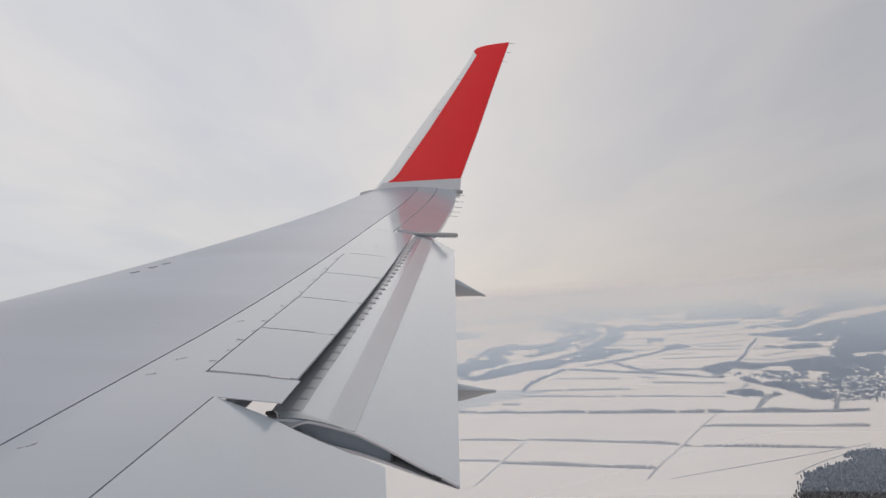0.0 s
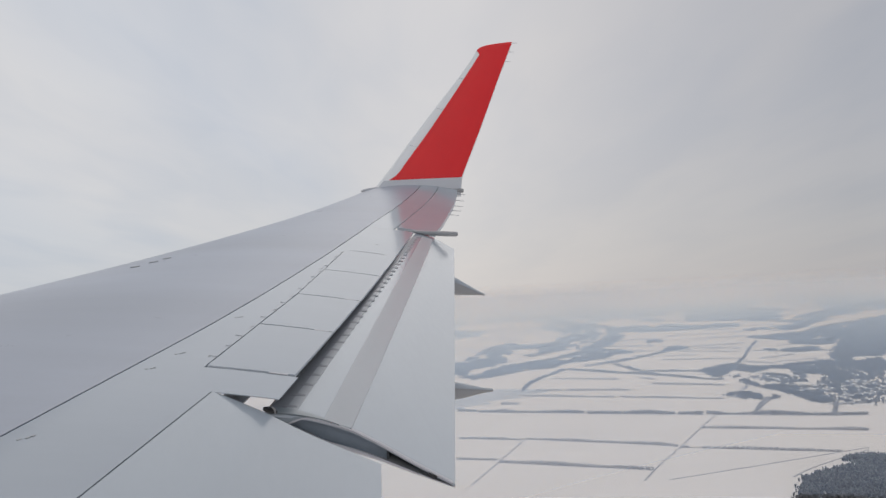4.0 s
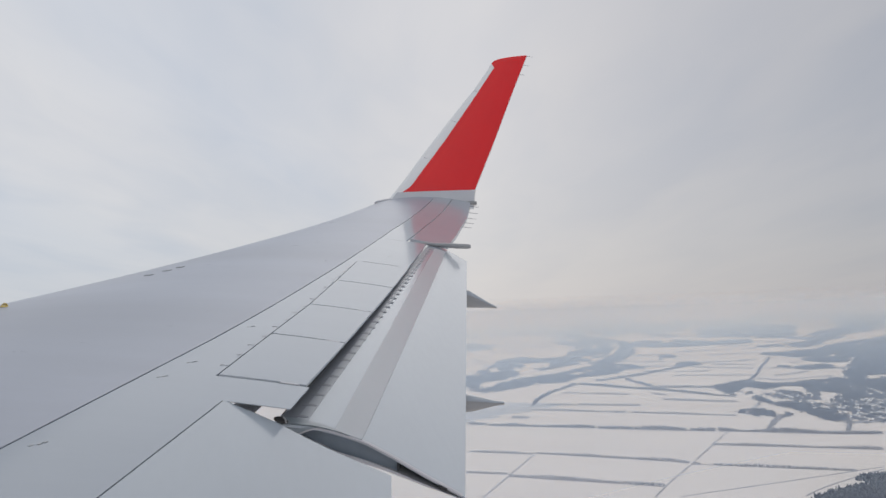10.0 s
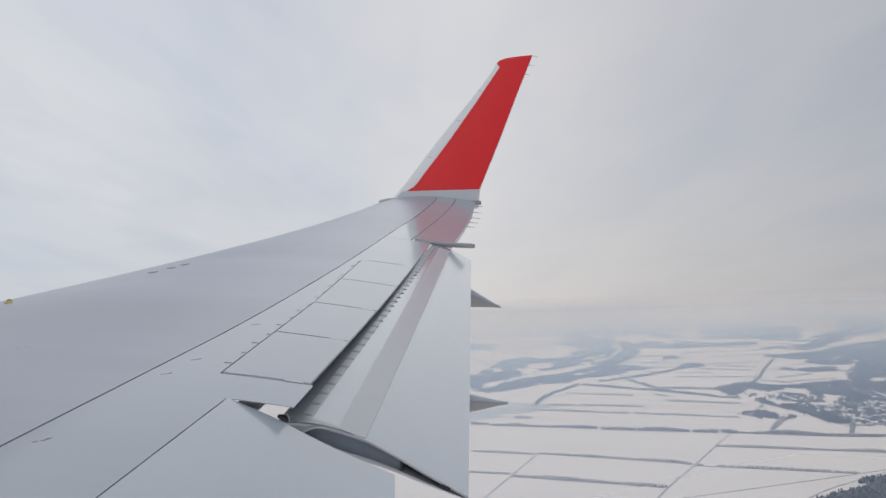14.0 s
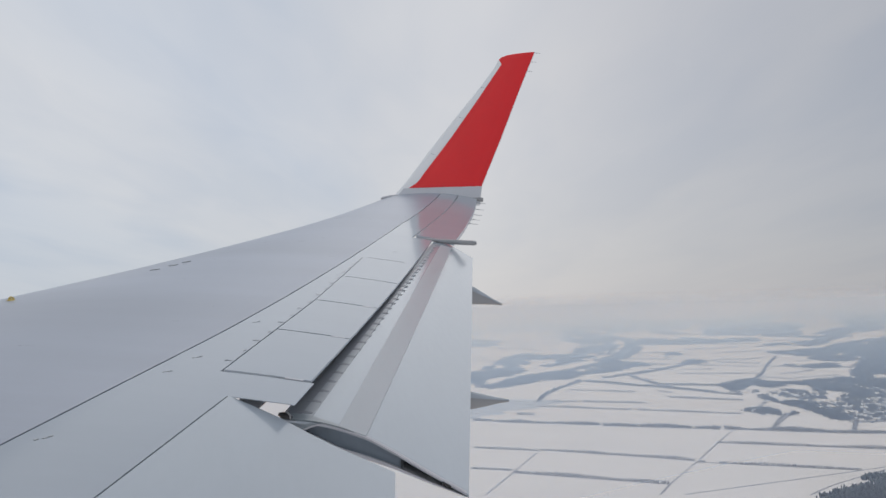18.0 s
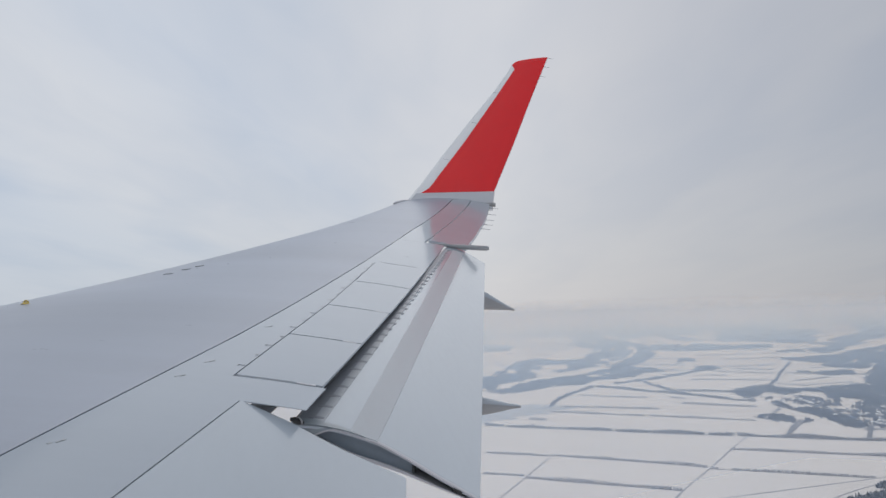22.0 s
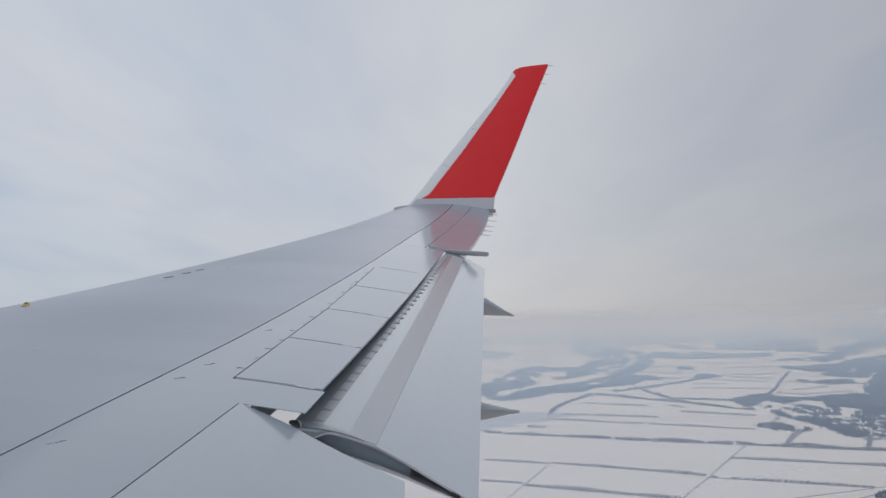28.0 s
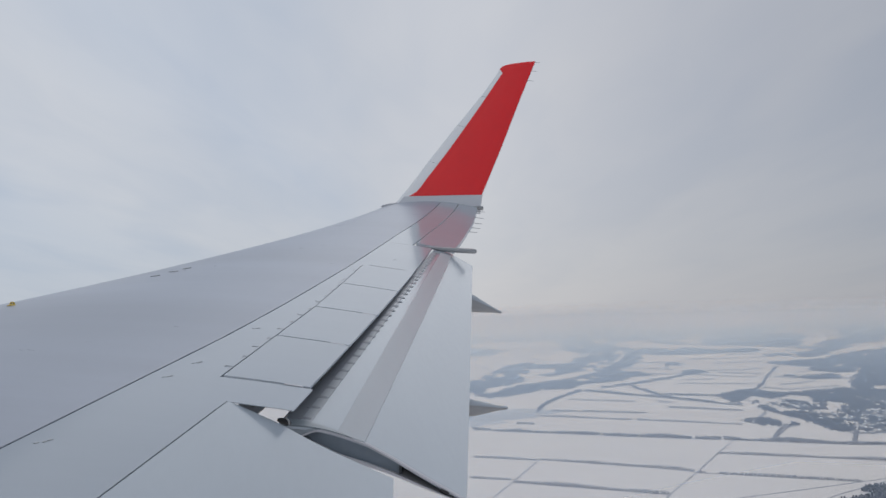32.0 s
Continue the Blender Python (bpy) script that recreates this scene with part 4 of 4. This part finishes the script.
wood([(2370, 7808), (2430, 7070), (2361, 6608), (1823, 5063), (1543, 4371), (1378, 4021), (1227, 3731), (1121, 3628), (1010, 3578), (870, 3404), (744, 3155), (633, 2845), (574, 2697), (542, 2757), (485, 2831), (579, 3378), (769, 3657), (869, 3889), (1004, 4304), (1166, 4547), (1159, 4302), (1243, 4297), (1358, 4392), (1667, 5214), (1806, 5589), (1818, 5932), (1895, 6389)], "wooded flood plain of the frozen river", holes=[[(621, 3055), (694, 3069), (645, 2815), (575, 2784)], [(1029, 4068), (1186, 4057), (1060, 3627), (902, 3570)], [(601, 2911), (650, 2960), (638, 2866), (596, 2842)], [(957, 3739), (1062, 3943), (1071, 3749), (959, 3653)], [(909, 3380), (1122, 3714), (1268, 3893), (1215, 3694), (1049, 3474), (911, 3309)], [(1335, 4053), (1525, 4320), (1767, 4935), (1711, 4736), (1464, 4124), (1300, 3870)]], ragged=0.1)
wood([(961, 1870), (1012, 1921), (1039, 1921), (1044, 1858), (1055, 1830), (1033, 1783), (1003, 1774), (959, 1740), (967, 1789), (981, 1839)], "small wood at a lane's end", tall=4.0, ragged=0.2)
wood([(1165, 2178), (1183, 2075), (1163, 1943), (1111, 1772), (1078, 1681), (1049, 1654), (1080, 1763), (1105, 1892), (1123, 2073)], "strip of trees along the village road", tall=5.0, ragged=0.2)
wood([(1123, 2249), (1172, 2313), (1218, 2308), (1165, 2194), (1176, 2156), (1265, 2231), (1183, 2075), (1168, 2023), (1196, 1996), (1121, 1884), (1107, 1807), (1084, 1709), (1063, 1648), (1120, 1725), (1122, 1767), (1253, 1983), (1333, 2004), (1422, 1962), (1543, 2126), (1420, 2086), (1318, 2026), (1327, 2099), (1317, 2170), (1300, 2249), (1307, 2319), (1298, 2363), (1275, 2415)], "ragged dark wood round the village", holes=[[(1224, 2055), (1288, 2025), (1150, 1812), (1113, 1828)], [(1262, 2343), (1330, 2346), (1216, 2137), (1163, 2147)], [(1245, 2155), (1268, 2128), (1211, 2047), (1197, 2068)], [(1240, 2374), (1258, 2364), (1216, 2291), (1204, 2297)], [(1236, 2281), (1284, 2293), (1233, 2194), (1186, 2184)], [(1240, 1908), (1313, 1875), (1198, 1713), (1131, 1742)]], tall=4.5, ragged=0.08)
wood([(2245, 3618), (2513, 4013), (2798, 4373), (3205, 4732), (3980, 5393), (1694, 2195), (1514, 2158), (1454, 2136), (1325, 2037), (1353, 2152), (1333, 2196), (1333, 2306), (1342, 2380), (1287, 2389), (1262, 2422), (1179, 2328), (1159, 2320), (1194, 2458), (1264, 2528), (1329, 2584), (1377, 2605), (1356, 2500), (1415, 2446), (1534, 2493), (1633, 2533), (1627, 2441), (1760, 2668), (1958, 2949), (2307, 3413), (2324, 3555), (2487, 3899), (2272, 3597)], "dense dark leafless forest beside the village", holes=[[(1376, 2445), (1432, 2353), (1327, 2182), (1277, 2224)], [(1274, 2458), (1306, 2440), (1213, 2274), (1190, 2286)], [(1368, 2232), (1406, 2160), (1333, 2049), (1300, 2080)], [(1775, 2631), (1865, 2632), (1723, 2434), (1647, 2430)], [(1667, 2513), (1618, 2401), (1670, 2464)], [(1718, 2534), (1788, 2544), (1738, 2473), (1688, 2477)], [(1330, 2346), (1381, 2359), (1382, 2281), (1329, 2216), (1310, 2280)], [(1345, 2190), (1365, 2146), (1351, 2088), (1314, 2090)], [(1481, 2157), (1552, 2212), (1505, 2145)], [(2384, 3507), (2475, 3543), (2426, 3473)]], ragged=0.36)
wood([(1780, 3141), (1803, 3126), (1728, 2996), (1723, 3034)], "small copse in a field")
wood([(1768, 3005), (1891, 3105), (1958, 3097), (1886, 2962), (1782, 2928)], "small wood among snowy fields")
wood([(2034, 3379), (2214, 3589), (2279, 3486), (2093, 3204), (2028, 3251)], "small wood among snowy fields")
wood([(2167, 3979), (2259, 3965), (2160, 3743), (2139, 3877)], "narrow belt of trees")
wood([(2187, 3838), (2359, 4011), (2519, 4079), (2251, 3669), (2121, 3609)], "small wood among snowy fields")
wood([(2499, 4583), (2777, 4777), (2938, 4812), (3173, 5132), (2855, 4593), (2580, 4331), (2468, 4357)], "narrow far wood")
wood([(3103, 7655), (3131, 7349), (2917, 6580), (2855, 6869)], "narrow far wood")
wood([(2063, 5322), (2322, 5885), (2619, 5957), (2585, 5448), (2902, 5463), (2698, 5080), (2428, 5045), (2190, 4986), (2043, 5135)], "long narrow wood across the plain")
wood([(3205, 5509), (3316, 5363), (3527, 5383), (3215, 5080), (2899, 4748), (3162, 5146)], "narrow far wood")
wood([(3575, 5815), (4170, 6581), (4570, 6967), (4502, 6495), (3881, 5921), (3517, 5555)], "narrow far wood")
wood([(3742, 7994), (4453, 8843), (4937, 9153), (5083, 8722), (4566, 7693), (4007, 6881), (3555, 6032), (3182, 5538), (3140, 5909), (3145, 6253), (2937, 6187)], "square hazy forest between far fields", ragged=0.25)
wood([(10048, 18602), (10899, 18219), (11730, 17844), (12431, 16967), (4941, 6488), (4503, 6788), (5172, 7926), (6293, 9694), (7003, 11435), (7711, 13386), (8695, 15890)], "broad hazy forest on the far hills", ragged=0.1)
wood([(2428, 12625), (3199, 13447), (4763, 17369), (6190, 20341), (6901, 20021), (5388, 14234), (5030, 11984), (5998, 12608), (7352, 13988), (9554, 17688), (8689, 15272), (6468, 11449), (5177, 9725), (4682, 9296), (4147, 8661), (3542, 8049), (3140, 8160), (2430, 7070), (2370, 7808), (2297, 8707), (1584, 8249)], "long hazy forest under the far horizon", ragged=0.1)
ribbon("frozen_marsh", [(300, 2020), (430, 2130), (540, 2220), (624, 2300)], 150.0, ICE, "blue-grey frozen marsh in the snow", "marsh", 0.1, 0.4)


# ---- wider country: the field pattern and woods going on all round ----
ALONG, ACROSS = Vector((0.83, -0.56)), Vector((0.56, 0.83))


def build_outer_country():
    rng = np.random.default_rng(21)
    for k in range(40):
        reach = rng.uniform(3400, 9000)
        turn = radians(rng.uniform(44, 354))
        x, y = reach * math.sin(turn), reach * math.cos(turn)
        long, deep = rng.uniform(60, 240) * reach / 1300, rng.uniform(15, 60) * reach / 1300
        a, b = Vector((math.cos(turn), -math.sin(turn))), Vector((math.sin(turn), math.cos(turn)))
        poly = []
        for j in range(12):
            w = 2 * math.pi * j / 12
            p = Vector((x, y)) + a * long * math.cos(w) * rng.uniform(0.6, 1.15) + b * deep * math.sin(w) * rng.uniform(0.5, 1.3)
            poly.append((p.x, p.y))
        wood(poly, "distant copse of bare trees in the haze", thin=2.0)
    rng = np.random.default_rng(8)
    for row in range(-18, 20):
        for col in range(-7, 8):
            if rng.uniform() < 0.5:
                continue
            start = ACROSS * (row * 148 + rng.uniform(-16, 16)) + ALONG * (col * 380 + rng.uniform(-60, 60))
            end = start + ALONG * rng.uniform(180, 360)
            turn, turned_end = math.degrees(math.atan2(start.x, start.y)), math.degrees(math.atan2(end.x, end.y))
            if (start.y > 0 and -2 < turn < 40) or (end.y > 0 and -2 < turned_end < 40) or start.length > 2600:
                continue
            hedgerow([tuple(start), tuple(end)], step=3.2)
    for offset in (-1400, -840, 1240, 1800):
        ribbon("road", [tuple(ALONG * offset + ACROSS * d) for d in ((-2800, -1400, 0, 760) if offset > 0 else (-2800, -1800, -600, 500))], 3.0, TRACK, "narrow dark farm track across the snow", "road", 0.24)
    wood([(900, 1100), (1400, 1400), (2200, 1520), (2400, 600), (1600, 120), (860, 520), (800, 900)], "broad dark leafless winter forest", thin=2.0)


build_outer_country()


# ---- village at the wood's edge ----
def build_house():
    house = tagged(new("village_house"), "small village house with a snow-covered roof", "house", "village houses")
    rows = [(-4.4, -3.1, 0), (4.4, -3.1, 0), (4.4, 3.1, 0), (-4.4, 3.1, 0), (-4.4, -3.1, 4.0), (4.4, -3.1, 4.0), (4.4, 3.1, 4.0), (-4.4, 3.1, 4.0), (-4.4, 0, 7.0), (4.4, 0, 7.0)]
    under(new("wall", mesh("wall", rows, [(0, 1, 5, 4), (2, 3, 7, 6), (1, 2, 6, 9, 5), (3, 0, 4, 8, 7)], HOUSE)), house)
    for side in (-1, 1):
        sheet("roof", [[(x, side * 3.6, 3.6), (x, 0, 7.2)] for x in (-4.9, 4.9)], 0.3, ROOF, house)
        for x in (-2.2, 0.0, 2.2):
            sheet("window", [[(x - 0.55, side * 3.115, z), (x + 0.55, side * 3.115, z)] for z in (1.2, 2.6)], 0.05, PANE, house, down=(0, -side, 0))
    rod("chimney", [(1.6, 0.6, 5.8), (1.6, 0.601, 8.0)], [0.45, 0.45], HOUSE, house, sides=4)
    return house


def build_village():
    first = build_house()
    rng = np.random.default_rng(5)
    made, gardens = 0, []
    streets = [((1174, 1938), (1213, 1920)), ((1136, 1853), (1148, 1813)), ((1272, 1989), (1356, 1936)), ((1245, 1905), (1286, 1836)), ((1191, 1854), (1187, 1697)), ((1142, 1759), (1132, 1620)), ((1329, 1977), (1148, 1682)), ((1254, 2184), (1218, 2058)), ((1522, 2285), (1426, 2051)), ((1300, 1900), (1230, 1690)), ((1350, 1900), (1290, 1720)), ((1410, 1880), (1340, 1700))]
    for a, b in streets:
        n = int(math.hypot(b[0] - a[0], b[1] - a[1]) / 27) + 1
        for k in range(n):
            for side in (-1, 1):
                if rng.uniform() < 0.2:
                    continue
                e = (k + rng.uniform(0.2, 0.8)) / n
                d = math.atan2(b[1] - a[1], b[0] - a[0])
                x = a[0] + (b[0] - a[0]) * e - math.sin(d) * side * rng.uniform(10, 18)
                y = a[1] + (b[1] - a[1]) * e + math.cos(d) * side * rng.uniform(10, 18)
                for _ in range(14):
                    gx, gy = rng.normal(0, 20, 2)
                    if math.hypot(gx, gy) > 6:
                        gardens.append((x + gx, y + gy, rng.uniform(3, 8), rng.uniform(1.4, 3.4)))
                m = pose(x, y, 0, 0, 0, math.degrees(d) + rng.choice([0, 90]) + rng.uniform(-8, 8))
                if made:
                    copy_thing(first, m)
                else:
                    first.matrix_world = m
                made += 1
    tagged(clumps("garden_trees", gardens, TREES), "bare garden trees between the village houses", "trees", "woods", "stuff")


build_village()


# ---- ring sheets that imitate haze, one behind the other ----
def build_haze_rings():
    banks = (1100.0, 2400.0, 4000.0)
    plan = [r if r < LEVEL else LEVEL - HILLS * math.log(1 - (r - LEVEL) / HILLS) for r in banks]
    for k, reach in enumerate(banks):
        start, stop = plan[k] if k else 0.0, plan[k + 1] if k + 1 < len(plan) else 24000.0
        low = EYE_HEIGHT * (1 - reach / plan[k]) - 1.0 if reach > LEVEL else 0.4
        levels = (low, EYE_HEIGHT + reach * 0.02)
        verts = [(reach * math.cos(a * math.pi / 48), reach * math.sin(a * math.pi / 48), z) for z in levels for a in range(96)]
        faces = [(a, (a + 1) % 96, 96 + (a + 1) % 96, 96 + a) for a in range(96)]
        mist = new("mist", mesh("mist", verts, faces, haze("imitated_haze", reach, start, stop), 96))
        tagged(mist, "see-through ring sheet that imitates pale winter haze", "mist", "banks of mist", "structure")


build_haze_rings()
